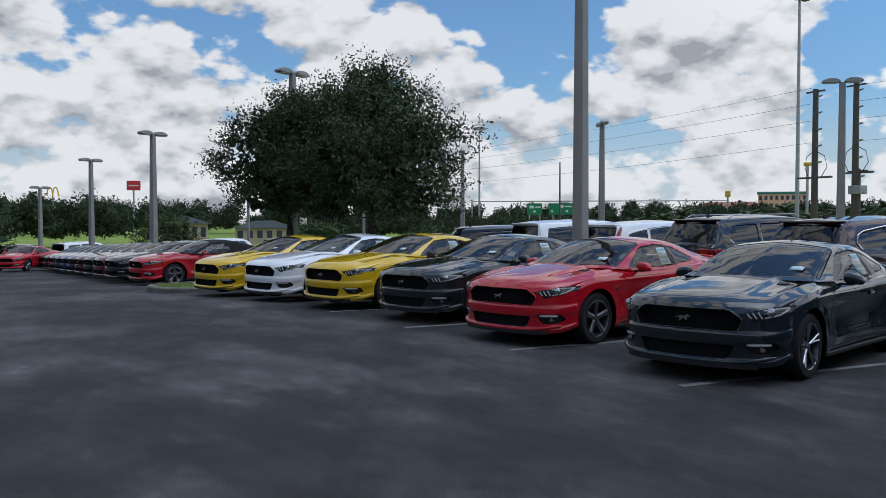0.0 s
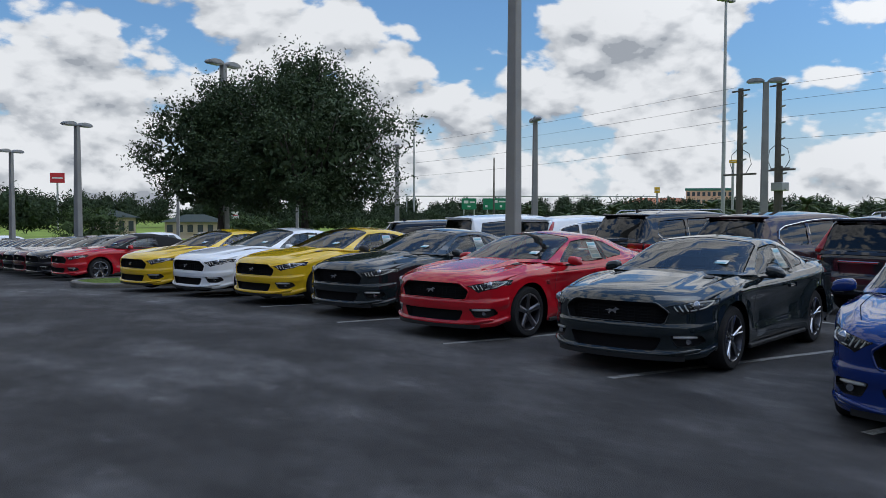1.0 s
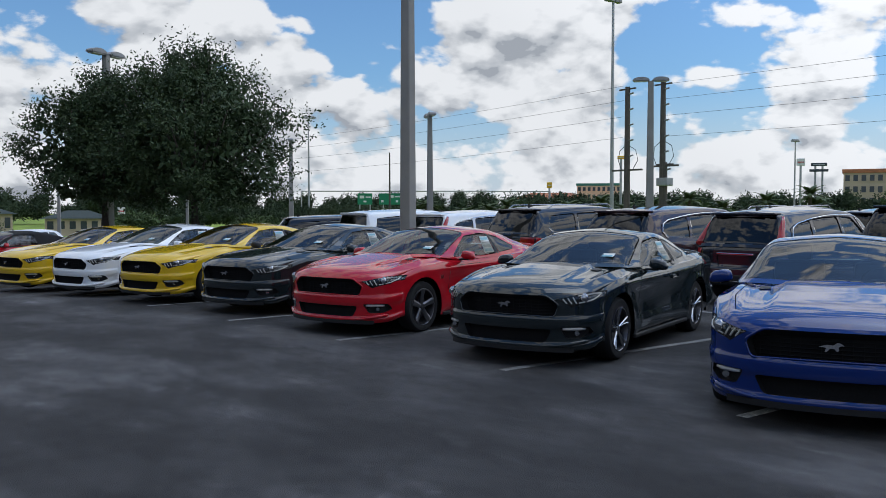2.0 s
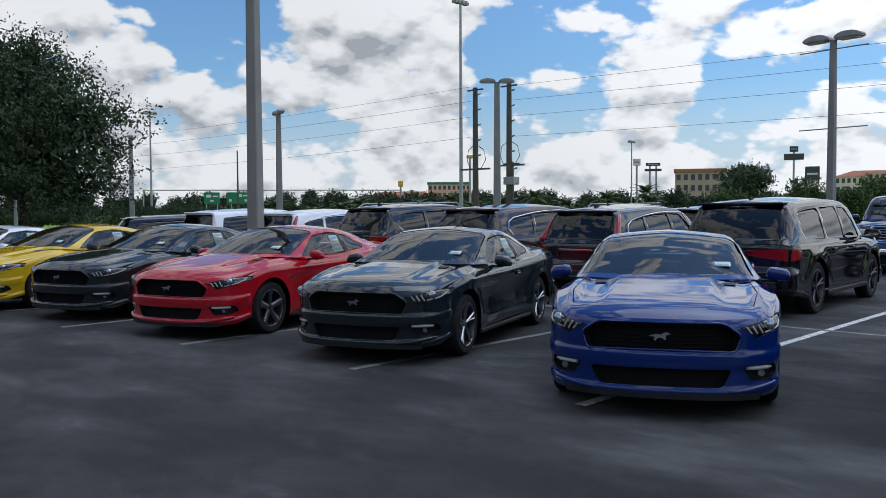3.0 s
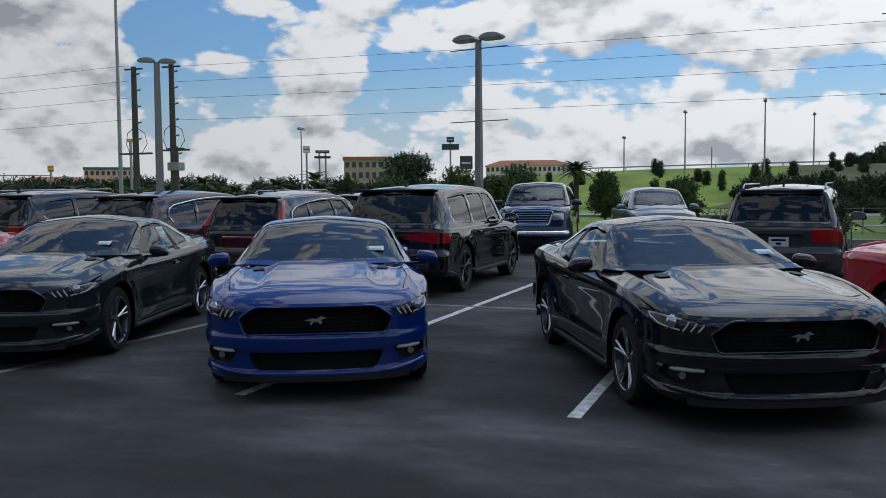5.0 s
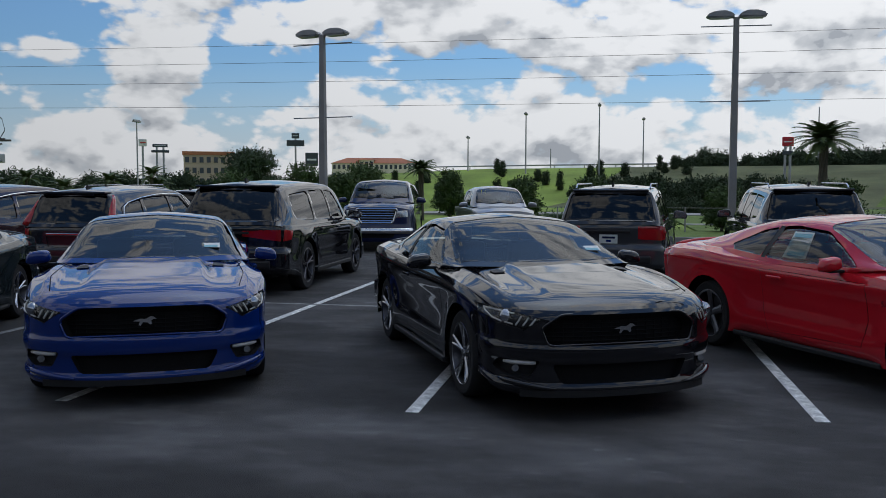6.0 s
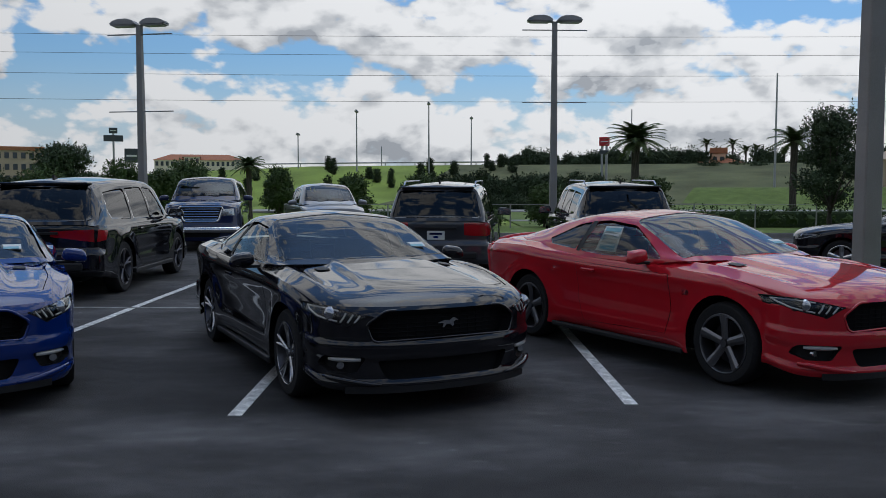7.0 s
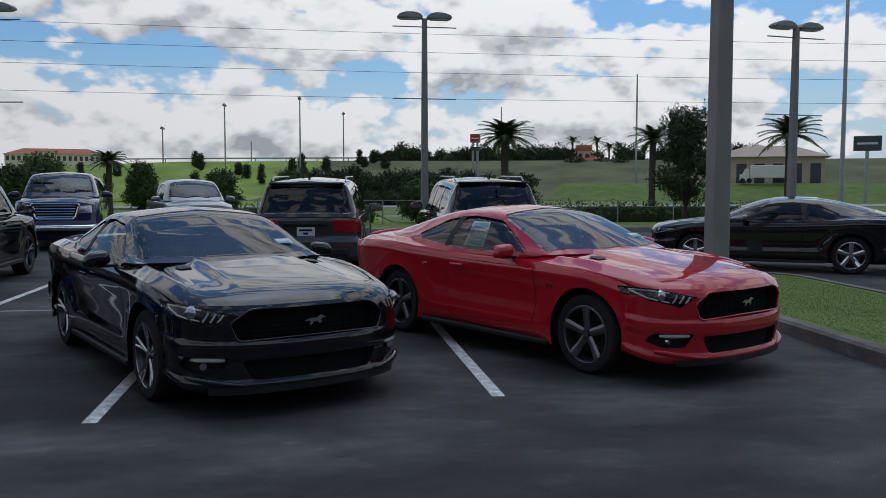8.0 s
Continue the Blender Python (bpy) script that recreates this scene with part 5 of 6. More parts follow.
# ---- lamp poles ----
def lamp_pole(label, x, y, height, heads=2, turn=0.0, arms=True, wide=0.115):
    """A tapered concrete pole with flat lamp heads and thin banner arms."""
    lp = thing("lamp_pole", label, "street lamp", "lamp poles", pose(x, y, fall(y), 0, 0, turn))
    bm = bmesh.new()
    rings = []
    for z, r in ((0.0, wide), (height * 0.5, wide * 0.83), (height, wide * 0.64)):
        c = r * 0.16
        rings.append([bm.verts.new((sx * (r - (c if k else 0)), sy * (r - (0 if k else c)), z)) for sx, sy, k in ((1, 1, 0), (1, 1, 1), (-1, 1, 1), (-1, 1, 0), (-1, -1, 0), (-1, -1, 1), (1, -1, 1), (1, -1, 0))])
    for p, q in zip(rings, rings[1:]):
        for k in range(8):
            bm.faces.new((p[k], p[(k + 1) % 8], q[(k + 1) % 8], q[k]))
    bm.faces.new(rings[-1])
    bmesh.ops.recalc_face_normals(bm, faces=bm.faces)
    part("pole", bm, POLE, lp)
    for sgn in ((-1, 1) if heads == 2 else (1,)):
        prof = [(0.05, 0.0), (0.12, 0.10), (0.32, 0.17), (0.62, 0.16), (0.83, 0.08), (0.86, 0.0), (0.80, -0.03), (0.14, -0.03)]
        hd = prism([(sgn * a, height + 0.02 + b) for a, b in prof], 0.36, "y", -0.18)
        bmesh.ops.bevel(hd, geom=[e for e in hd.edges], offset=0.03, segments=2, affect="EDGES")
        h = part("lamp_head", hd, LAMPGREY, lp, "flat grey lamp head", True)
        part("lamp_lens", box((min(sgn * 0.2, sgn * 0.76), -0.13, height - 0.03), (max(sgn * 0.2, sgn * 0.76), 0.13, height + 0.0)), LENS, h)
        part("neck", tube([(0, 0, height - 0.05), (sgn * 0.16, 0, height + 0.05)], 0.04, 8), LAMPGREY, lp)
    if arms:
        for z in (height - 0.25, height - 2.45):
            part("banner_arm", tube([(-1.0, 0, z), (1.0, 0, z)], 0.018, 6), STEEL, lp)
    part("base_plate", box((-wide - 0.08, -wide - 0.08, 0), (wide + 0.08, wide + 0.08, 0.06), 0.01), STEEL, lp)
    return lp


lamp_pole("concrete lamp pole with twin heads behind the black SUV", 25.87, 8.2, 6.3, turn=80)
lamp_pole("concrete lamp pole with twin heads at the lawn", 27.6, -3.98, 6.75, turn=92)
lamp_pole("concrete lamp pole with twin heads behind the black coupe", 24.08, -14.3, 6.1, turn=100)
lamp_pole("thick square concrete pole standing in the grass island", 12.06, -6.08, 9.6, arms=False, wide=0.135, turn=8)
lamp_pole("thick square concrete pole behind the red coupe", 11.81, 15.75, 10.5, arms=False, wide=0.146, turn=20)
lamp_pole("concrete lamp pole with twin heads beyond the lot", 27.32, 36.0, 7.2, arms=False, turn=65, wide=0.17)
lamp_pole("tall concrete lamp pole with twin heads before power poles", 33.2, 26.35, 8.1, arms=False, turn=135, wide=0.19)
lamp_pole("concrete lamp pole with twin heads near the long row", 6.3, 44.4, 6.8, arms=False, turn=35, wide=0.17)
lamp_pole("distant concrete lamp pole with twin heads", 4.4, 59.6, 6.9, arms=False, turn=35, wide=0.16)
lamp_pole("distant concrete lamp pole with twin heads", 1.6, 74.7, 6.1, arms=False, turn=35, wide=0.16)
lamp_pole("concrete lamp pole half hidden by an oak", 10.2, 33.2, 8.0, arms=False, turn=30, wide=0.17)
lamp_pole("concrete lamp pole seen past the oak crown", 28.05, 53.1, 7.6, arms=False, turn=60, wide=0.18)
lamp_pole("slim distant concrete lamp pole", 16.5, 67.9, 5.6, arms=False, turn=60, wide=0.13)
lamp_pole("slim distant concrete lamp pole", 25.3, 65.3, 5.6, arms=False, turn=60, wide=0.13)


def mast(label, x, y, height, r=0.15, top="none", material=None):
    ms = thing("mast", label, "mast", "distant masts", pose(x, y, fall(y)))
    part("shaft", tube([(0, 0, 0), (0, 0, height)], [r, r * 0.55], 10), material or STEEL, ms)
    if top == "lights":
        part("light_bar", box((-0.9, -0.08, height - 0.1), (0.9, 0.08, height + 0.05), 0.02), LAMPGREY, ms)
        for q in (-0.7, -0.25, 0.25, 0.7):
            part("floodlight", box((q - 0.18, -0.25, height - 0.35), (q + 0.18, 0.25, height - 0.1), 0.05), LAMPGREY, ms)
    return ms


mast("tall slim steel light mast", 56.7, 49.65, 20.8, 0.19, "lights")
mast("slim distant light mast", 57.6, 105.4, 16.6, 0.17, "lights")
mast("slim distant wooden pole", 61.6, 91.3, 11.0, 0.15, material=WOODPOLE)
for px, py, h in ((121.3, 70.9, 14.2), (148.8, 24.1, 11.5), (140.2, 13.2, 14.4), (150.5, 9.9, 9.1), (130.8, 1.4, 14.7), (150.7, -5.7, 14.2), (147.3, -32.8, 15.2), (103.4, -40.3, 15.4), (50.9, -33.6, 18)):
    mast("slim distant pole against the clouds", px, py, h, 0.16, "lights" if 14.1 < h < 15 or h == 11.5 else "none")


# ---- power poles and wires ----
def power_pole(x, y, h):
    pp = thing("power_pole", "weathered wooden power pole with insulators", "power pole", "power poles", pose(x, y, fall(y)))
    part("shaft", tube([(0, 0, 0), (0, 0, h)], [0.24, 0.17], 12), WOODPOLE, pp)
    for k in range(5):
        z = h - 0.5 - k * 1.05
        ins = part("insulator", tube([(0, -0.16, z), (0, -0.5, z + 0.05)], 0.06, 8), LAMPGREY, pp)
    part("crossarm", box((-0.08, -1.3, h - 5.7), (0.08, 1.3, h - 5.58), 0.01), WOODPOLE, pp)
    part("top_pin", box((-0.06, -0.7, h - 0.2), (0.06, 0.7, h - 0.1), 0.01), WOODPOLE, pp)
    for q in (-0.5, 0.5):
        part("jumper_cable", tube([(0, q, h - 5.6), (0.1, q * 1.7, h - 5.0), (0.05, q * 1.4, h - 4.3), (0, q * 0.4, h - 4.0)], 0.025, 5), BLACKPLASTIC, pp)
    return pp


power_pole(46.15, 38.9, 10.8)
power_pole(47.65, 37.1, 11.0)
power_pole(48.5, -70, 10.5)
part_box = part("transformer_box", box((-0.35, -0.45, 4.0), (0.35, 0.45, 4.55), 0.05), STEEL, power_pole(47.7, 36.95, 5.6))


def wire(x0, y0, z0, x1, y1, z1, sag, r=0.010):
    pts = []
    for t in spread(0, 1, 24):
        pts.append((x0 + (x1 - x0) * t, y0 + (y1 - y0) * t, z0 + (z1 - z0) * t - sag * 4 * t * (1 - t)))
    return tagged(part("overhead_wire", tube(pts, r, 5), BLACKPLASTIC), "thin black overhead wire between power poles", "wire", "overhead wires")


for z in (10.2, 9.2, 8.1, 6.7):
    wire(47.7, 37.3, z, 48.5, -70, z + 0.4, 0.5)
    wire(46.2, 39.3, z, 40, 130, z, 0.9)


# ---- trees ----
def ball(fine):
    bm = bmesh.new()
    bmesh.ops.create_icosphere(bm, subdivisions=fine, radius=1.0)
    out = [tuple(v.co) for v in bm.verts], [tuple(v.index for v in f.verts) for f in bm.faces]
    bm.free()
    return out


BALL, FINE_BALL = ball(2), ball(3)


def crown_mesh(rng, blobs, count, size, spike=0.0, core=0.0, shape=None):
    """Many small leaves in clumps round the given (centre, radii) swellings."""
    verts, faces = [], []
    for _ in range(count):
        (cx, cy, cz), (rx, ry, rz) = rng.choice(blobs)
        a, b = rng.uniform(0, 2 * math.pi), math.acos(rng.uniform(-1, 1))
        q = rng.uniform(0.45, 1.0) ** 0.5
        if spike and rng.random() < 0.12:
            q *= 1 + rng.random() * spike
        d = Vector((math.sin(b) * math.cos(a), math.sin(b) * math.sin(a), math.cos(b)))
        c = Vector((cx + rx * d.x * q, cy + ry * d.y * q, cz + rz * d.z * q))
        way = (d + Vector((rng.gauss(0, 0.5), rng.gauss(0, 0.5), rng.gauss(0.35, 0.4)))).normalized()
        # a twig with five leaves
        for k in range(5):
            p = c + way * (k * size * 0.8) + Vector((rng.gauss(0, 1), rng.gauss(0, 1), rng.gauss(0, 1))) * size * 0.45
            u = Vector((rng.gauss(0, 1), rng.gauss(0, 1), rng.gauss(0, 1))).normalized()
            v = u.cross(way).normalized() if abs(u.dot(way)) < 0.98 else Vector((0, 0, 1))
            s = size * rng.uniform(0.6, 1.2)
            n = len(verts)
            verts += [p - u * s, p + v * s * 0.45, p + u * s, p - v * s * 0.45]
            faces.append((n, n + 1, n + 2, n + 3))
    if core:
        for (cx, cy, cz), (rx, ry, rz) in blobs:
            n = len(verts)
            mesh_ball = shape or BALL
            for v in mesh_ball[0]:
                k = core * (0.8 + 0.35 * noise.noise(Vector((v[0] * 2 + cx, v[1] * 2 + cy, v[2] * 2 + cz))) + 0.3 * noise.noise(Vector((v[0] * 6 + cx, v[1] * 6 + cy, v[2] * 6 + cz))))
                verts.append((cx + v[0] * rx * k, cy + v[1] * ry * k, cz + v[2] * rz * k))
            faces += [tuple(n + q for q in f) for f in mesh_ball[1]]
    me = bpy.data.meshes.new("crown")
    me.from_pydata([tuple(v) for v in verts], [], faces)
    return me


def broad_tree(label, x, y, h, spread_r, trunk_h, seed, count=2600, leaf=0.11, material=None, trunk_r=0.2, name="tree", squash=1.0):
    rng = random.Random(seed)
    tr = thing(name, label, "tree", "", pose(x, y, fall(y)))
    bm = bmesh.new()
    add_tube(bm, [(0, 0, -0.05), (0.03, 0.02, trunk_h * 0.6), (0.0, 0.05, trunk_h), (0.1, 0, h * 0.75)], [trunk_r * 1.2, trunk_r, trunk_r * 0.85, trunk_r * 0.2], 10)
    blobs = []
    ch = h - trunk_h * 0.85
    for k in range(13):
        a = 2.4 * k + rng.uniform(-0.3, 0.3)
        rad = spread_r * rng.uniform(0.35, 0.72)
        z = trunk_h * 0.95 + ch * (0.12 + 0.6 * (k % 5) / 4.6)
        taper = 1 - 0.55 * abs((z - trunk_h) / ch - 0.35)
        c = (rad * math.cos(a) * taper, rad * math.sin(a) * taper, z)
        r = spread_r * rng.uniform(0.30, 0.42)
        blobs.append((c, (r, r, r * 0.72 * squash)))
        add_tube(bm, [(0, 0, trunk_h * rng.uniform(0.7, 1.0)), (c[0] * 0.5, c[1] * 0.5, (trunk_h + z) / 2), c], [trunk_r * 0.4, trunk_r * 0.25, 0.03], 6)
    for q in range(5):
        a = 1.3 * q + seed
        blobs.append(((spread_r * 0.36 * math.cos(a), spread_r * 0.36 * math.sin(a), h - ch * 0.2), (spread_r * 0.3, spread_r * 0.3, ch * 0.17)))
    blobs.append(((0, 0, h - ch * 0.22), (spread_r * 0.42, spread_r * 0.42, ch * 0.22)))
    blobs.append(((0, 0, trunk_h + ch * 0.42), (spread_r * 0.6, spread_r * 0.6, ch * 0.36)))
    part("trunk", bm, BARK, tr, smooth=True)
    me = crown_mesh(rng, blobs, count, leaf, 0.5, 0.5)
    me.materials.append(material or LEAF)
    cr = new("crown", me)
    cr.parent = tr
    return tr


def oak(label, x, y, h, wide, fork, seed, clumps, leaf, trunk_r):
    """A domed oak: limbs that fan out of a low fork, each ending in clumps of leafy sprigs that stick out of the outline."""
    rng = random.Random(seed)
    tr = thing("oak_tree", label, "tree", "oaks", pose(x, y, fall(y)))
    wood = bmesh.new()
    add_tube(wood, [(0, 0, -0.05), (0.03, 0.02, fork * 0.5), (0.0, 0.04, fork), (0.1, 0, h * 0.72)], [trunk_r * 1.3, trunk_r, trunk_r * 0.9, trunk_r * 0.2], 10)
    ch = h - fork * 0.8
    lobes = [rng.uniform(0.74, 1.14) for _ in range(9)]
    verts, faces = [], []

    def reach(u, a):
        """How far the crown reaches at the share u of its height, towards a."""
        r = 0.70 + 0.30 * math.sin(math.pi / 2 * min(1.0, u / 0.30)) if u < 0.30 else max(0.0, 1 - ((u - 0.30) / 0.72) ** 2.1) ** 0.62
        q = a / (2 * math.pi) * 9
        i = int(q) % 9
        return wide * r * (lobes[i] + (lobes[(i + 1) % 9] - lobes[i]) * (q - int(q)))

    def leaf_at(p, s):
        u = Vector((rng.gauss(0, 1), rng.gauss(0, 1), rng.gauss(0, 1))).normalized()
        v = u.orthogonal().normalized()
        v.rotate(Matrix.Rotation(rng.uniform(0, 6.28), 3, u))
        n = len(verts)
        verts.extend((p - u * s, p + v * s * 0.45, p + u * s, p - v * s * 0.45))
        faces.append((n, n + 1, n + 2, n + 3))

    for k in range(clumps):
        u = rng.random() ** 0.9
        a = rng.uniform(0, 2 * math.pi)
        deep = rng.choice((0.45, 0.62, 0.78, 0.88, 0.96))
        rad = reach(u, a) * deep
        c = Vector((rad * math.cos(a), rad * math.sin(a), fork * 0.8 + ch * (0.06 + 0.86 * u)))
        if k % 4 == 0:
            mid = Vector((c.x * 0.5, c.y * 0.5, fork + (c.z - fork) * 0.35))
            add_tube(wood, [(0, 0, fork * rng.uniform(0.85, 1.05)), mid, c], [trunk_r * 0.42, trunk_r * 0.24, 0.02], 6)
        out = (c - Vector((0, 0, fork + ch * 0.2))).normalized()
        size = wide * rng.uniform(0.10, 0.20)
        # sprigs that fan out of the clump
        for _ in range(24):
            way = (out * 0.9 + Vector((rng.gauss(0, 0.55), rng.gauss(0, 0.55), rng.gauss(0.25, 0.45)))).normalized()
            start = c + Vector((rng.gauss(0, 0.45), rng.gauss(0, 0.45), rng.gauss(0, 0.36))) * size
            long_ = size * rng.uniform(0.5, 1.5)
            for j in range(9):
                t = j / 8
                leaf_at(start + way * (long_ * t) + Vector((rng.gauss(0, 1), rng.gauss(0, 1), rng.gauss(0, 1) - t * 0.4)) * leaf * 0.8, leaf * rng.uniform(0.7, 1.25) * (1.1 - 0.35 * t))
    # the shaded inner leaves
    for _ in range(clumps * 40):
        u, a = rng.random(), rng.uniform(0, 2 * math.pi)
        rad = reach(u, a) * rng.uniform(0.1, 0.75)
        leaf_at(Vector((rad * math.cos(a), rad * math.sin(a), fork * 0.8 + ch * (0.08 + 0.8 * u))), leaf * 2.4)
    part("trunk", wood, BARK, tr, smooth=True)
    me = bpy.data.meshes.new("crown")
    me.from_pydata([tuple(v) for v in verts], [], faces)
    me.materials.append(LEAF)
    cr = new("crown", me)
    cr.parent = tr
    return tr


oak("dense dark green oak tree in a grass island", 9.57, 31.5, 6.9, 2.9, 2.75, 3, 90, 0.075, 0.17)
oak("dense dark green oak tree beside another oak", 11.85, 28.8, 7.6, 3.9, 2.7, 8, 150, 0.075, 0.19)
broad_tree("low round tree at the far end of the lot", -3.5, 66, 5.2, 4.0, 1.6, 12, 2200, 0.14)
broad_tree("slender tree with a dark crown near the lawn", 30.9, -14.15, 4.5, 1.4, 1.0, 21, 3400, 0.055, trunk_r=0.09)
broad_tree("dark wide bush-like tree in the field", 57.0, 24.2, 4.7, 2.6, 0.5, 31, 3600, 0.11)
for k, (x, y, h, r) in enumerate(((48, 17.0, 3.2, 1.5), (45, 12.6, 3.0, 1.3), (50, 8.8, 2.8, 1.0), (40, 12, 2.4, 1.2), (46, 20.5, 2.8, 1.5), (35.6, -4.7, 1.7, 0.8), (37.5, -9.4, 2.0, 1.15), (14.5, 43, 2.4, 2.0), (18.5, 38, 2.0, 1.6), (7.5, 48, 3.0, 2.4), (40, 3.5, 2.2, 0.9), (44, 0.5, 2.3, 1.0), (52, 14.2, 3.0, 1.4), (60, 18, 2.6, 1.4))):
    broad_tree("leafy green shrub at the edge of the field", x, y, h, r, 0.3, 50 + k, 1500, 0.075, LEAF2, 0.06, "shrub")
# cone-shaped young trees in the field
def bank_height(x, y):
    """The ground's height on the grass bank below the highway."""
    w = (x - (157 + 0.12 * max(-5, y) + 0.0042 * max(0, y) ** 2)) / 60
    knots = ((-1.0, 0.0), (-0.75, 0.12), (-0.4, 0.65), (-0.15, 0.97), (0.3, 1.0))
    for (w0, h0), (w1, h1) in zip(knots, knots[1:]):
        if w0 <= w < w1:
            return 6.0 * (h0 + (h1 - h0) * (w - w0) / (w1 - w0)) - 0.06
    return 0.0


rng = random.Random(77)
for k in range(62):
    x = rng.uniform(58, 98) if k < 26 else rng.uniform(98, 142)
    y = rng.uniform(-12, 55) * x / 110
    tr = broad_tree("young dark conical tree in the sunlit field", x, y, rng.uniform(1.7, 2.9), rng.uniform(0.42, 0.7), 0.2, 90 + k, 420, 0.11, FARLEAF, 0.07, "young_tree", 1.7)
    tr.location.z = fall(y) + bank_height(x, y)


def palm(label, x, y, h, seed, fr=1.7, fronds=22, trunk_r=0.17):
    rng = random.Random(seed)
    pm = thing("palm_tree", label, "palm", "palms", pose(x, y, fall(y)))
    part("trunk", tube([(0, 0, 0), (0.05, 0, h * 0.5), (0, 0, h)], [trunk_r * 1.15, trunk_r * 0.9, trunk_r], 10), BARK, pm)
    verts, faces = [], []
    for k in range(fronds):
        a = 2.4 * k
        rise = 1.40 - 1.55 * (k / fronds)
        d = Vector((math.cos(a), math.sin(a), 0))
        n = Vector((-d.y, d.x, 0))
        pts = [Vector((0, 0, h)) + d * (fr * t * math.cos(rise * (1 - 0.4 * t))) + Vector((0, 0, fr * (math.sin(rise) * t - 0.45 * t * t))) for t in spread(0, 1, 9)]
        for i in range(1, 9):
            w = fr * 0.24 * math.sin(math.pi * min(0.93, i / 8 * 0.8 + 0.15))
            for sg in (-1, 1):
                for s in (0.0, 0.5):
                    p = pts[i - 1].lerp(pts[i], s)
                    tip = p + n * sg * w + (pts[i] - pts[i - 1]) * 0.9 + Vector((0, 0, -0.07))
                    m = len(verts)
                    e = (pts[i] - pts[i - 1]) * 0.36
                    verts += [tuple(p - e), tuple(p + e), tuple(tip)]
                    faces.append((m, m + 1, m + 2))
    me = bpy.data.meshes.new("fronds")
    me.from_pydata(verts, [], faces)
    me.materials.append(PALMLEAF)
    f = new("fronds", me)
    f.parent = pm
    return pm


palm("date palm with a full head of fronds", 49.6, -11.5, 4.4, 1, 1.9, 44, 0.26)
palm("date palm beside a slender tree", 37.9, -15.7, 3.7, 2, 1.2)
palm("date palm behind the black coupe", 35.3, -20.8, 3.8, 3, 1.5, 30)
palm("round-headed palm in the field", 47.7, 10.0, 2.9, 4, 1.0, 34)
for k in range(16):
    palm("small palm in a far row", 62 + k * 1.2, 92 - k * 3.3 + random.Random(k).uniform(-2, 2), 3.1 + (k % 3) * 0.5, 10 + k, 1.9, 18)
for k, (x, y, h) in enumerate(((150, -51, 6.5), (152, -54, 5.5), (155, -48, 6.8), (158, -58, 6), (150, -60, 5))):
    palm("tall distant palm on the embankment", x, y, h + 3, 40 + k, 2.0, 16)


# ---- far ground, hedges, fence, far buildings and signs ----
def hill(label, pts, width, height, material, name="embankment"):
    """A long low bank along a line."""
    bm = bmesh.new()
    rows = []
    for i, p in enumerate(pts):
        d = (Vector(pts[min(i + 1, len(pts) - 1)]) - Vector(pts[max(i - 1, 0)])).normalized()
        n = Vector((-d.y, d.x))
        rows.append([bm.verts.new((p[0] + n.x * w * width, p[1] + n.y * w * width, -0.06 + fall(p[1]) + height * h)) for w, h in ((-1.0, 0), (-0.75, 0.12), (-0.4, 0.65), (-0.15, 0.97), (0.0, 1.0), (0.3, 1.0), (1.0, 0))])
    for a, b in zip(rows, rows[1:]):
        for k in range(6):
            bm.faces.new((a[k], b[k], b[k + 1], a[k + 1]))
    bmesh.ops.recalc_face_normals(bm, faces=bm.faces)
    return tagged(part(name, bm, material, smooth=True), label, "ground", kind="structure")


# the bank's sunny and cloud-shaded stretches are told apart by colour
hill("sunlit grass bank below a distant highway", [(190, 75), (170, 45), (160, 20), (155, -5)], 60, 6.0, SUNLIT_GRASS)
hill("scrub bank below a distant highway, coloured dull for cloud shade", [(155, -5), (150, -30), (140, -60), (120, -100)], 60, 6.0, SHADED_SCRUB, "bank")
# cloud shade over this part of the field, painted with the darker lawn colour
tagged(part("meadow", sloped(36, -160, 140, -4, -0.07, 0.02), LAWN), "field beyond the hedge, coloured darker for cloud shade", "ground", kind="structure")


def hedge(label, x0, y0, x1, y1, h, deep, seed):
    rng = random.Random(seed)
    L = math.hypot(x1 - x0, y1 - y0)
    n = max(3, int(L / 0.7))
    blobs = [((x0 + (x1 - x0) * k / n, y0 + (y1 - y0) * k / n, h * 0.5), (0.55, deep / 2, h * 0.5)) for k in range(n + 1)]
    me = crown_mesh(rng, blobs, int(L * 95), 0.065, 0.1, 0.9)
    me.materials.append(LEAF2)
    hd = tagged(new("hedge", me), label, "hedge", "hedges")
    core = part("hedge_core", box((-L / 2, -deep * 0.32, 0.05), (L / 2, deep * 0.32, h * 0.85), 0.1), LEAF)
    core.parent = hd
    core.matrix_basis = pose((x0 + x1) / 2, (y0 + y1) / 2, 0, 0, 0, math.degrees(math.atan2(y1 - y0, x1 - x0)))
    return hd


for y0, y1 in ((2.0, -2.6), (-5.4, -10.8), (-11.5, -19.0)):
    hedge("clipped dark green hedge behind the lawn strip", 35.3, y0, 35.3, y1, 0.88, 0.9, int(10 + y0))
fence = thing("fence", "grey chain-link fence posts and rail before the hedge", "fence")
for k in range(12):
    part("post", tube([(34.4, 4 - 2.4 * k, 0.08), (34.4, 4 - 2.4 * k, 1.05)], 0.03, 8), POLE, fence)
part("rail", tube([(34.4, 4, 1.02), (34.4, -22.4, 1.02)], 0.012, 6), POLE, fence)
ROADGREY = mat("far_road", (0.30, 0.29, 0.28), 0.85, grain=0.1, patch=0.1, patch_scale=0.2)
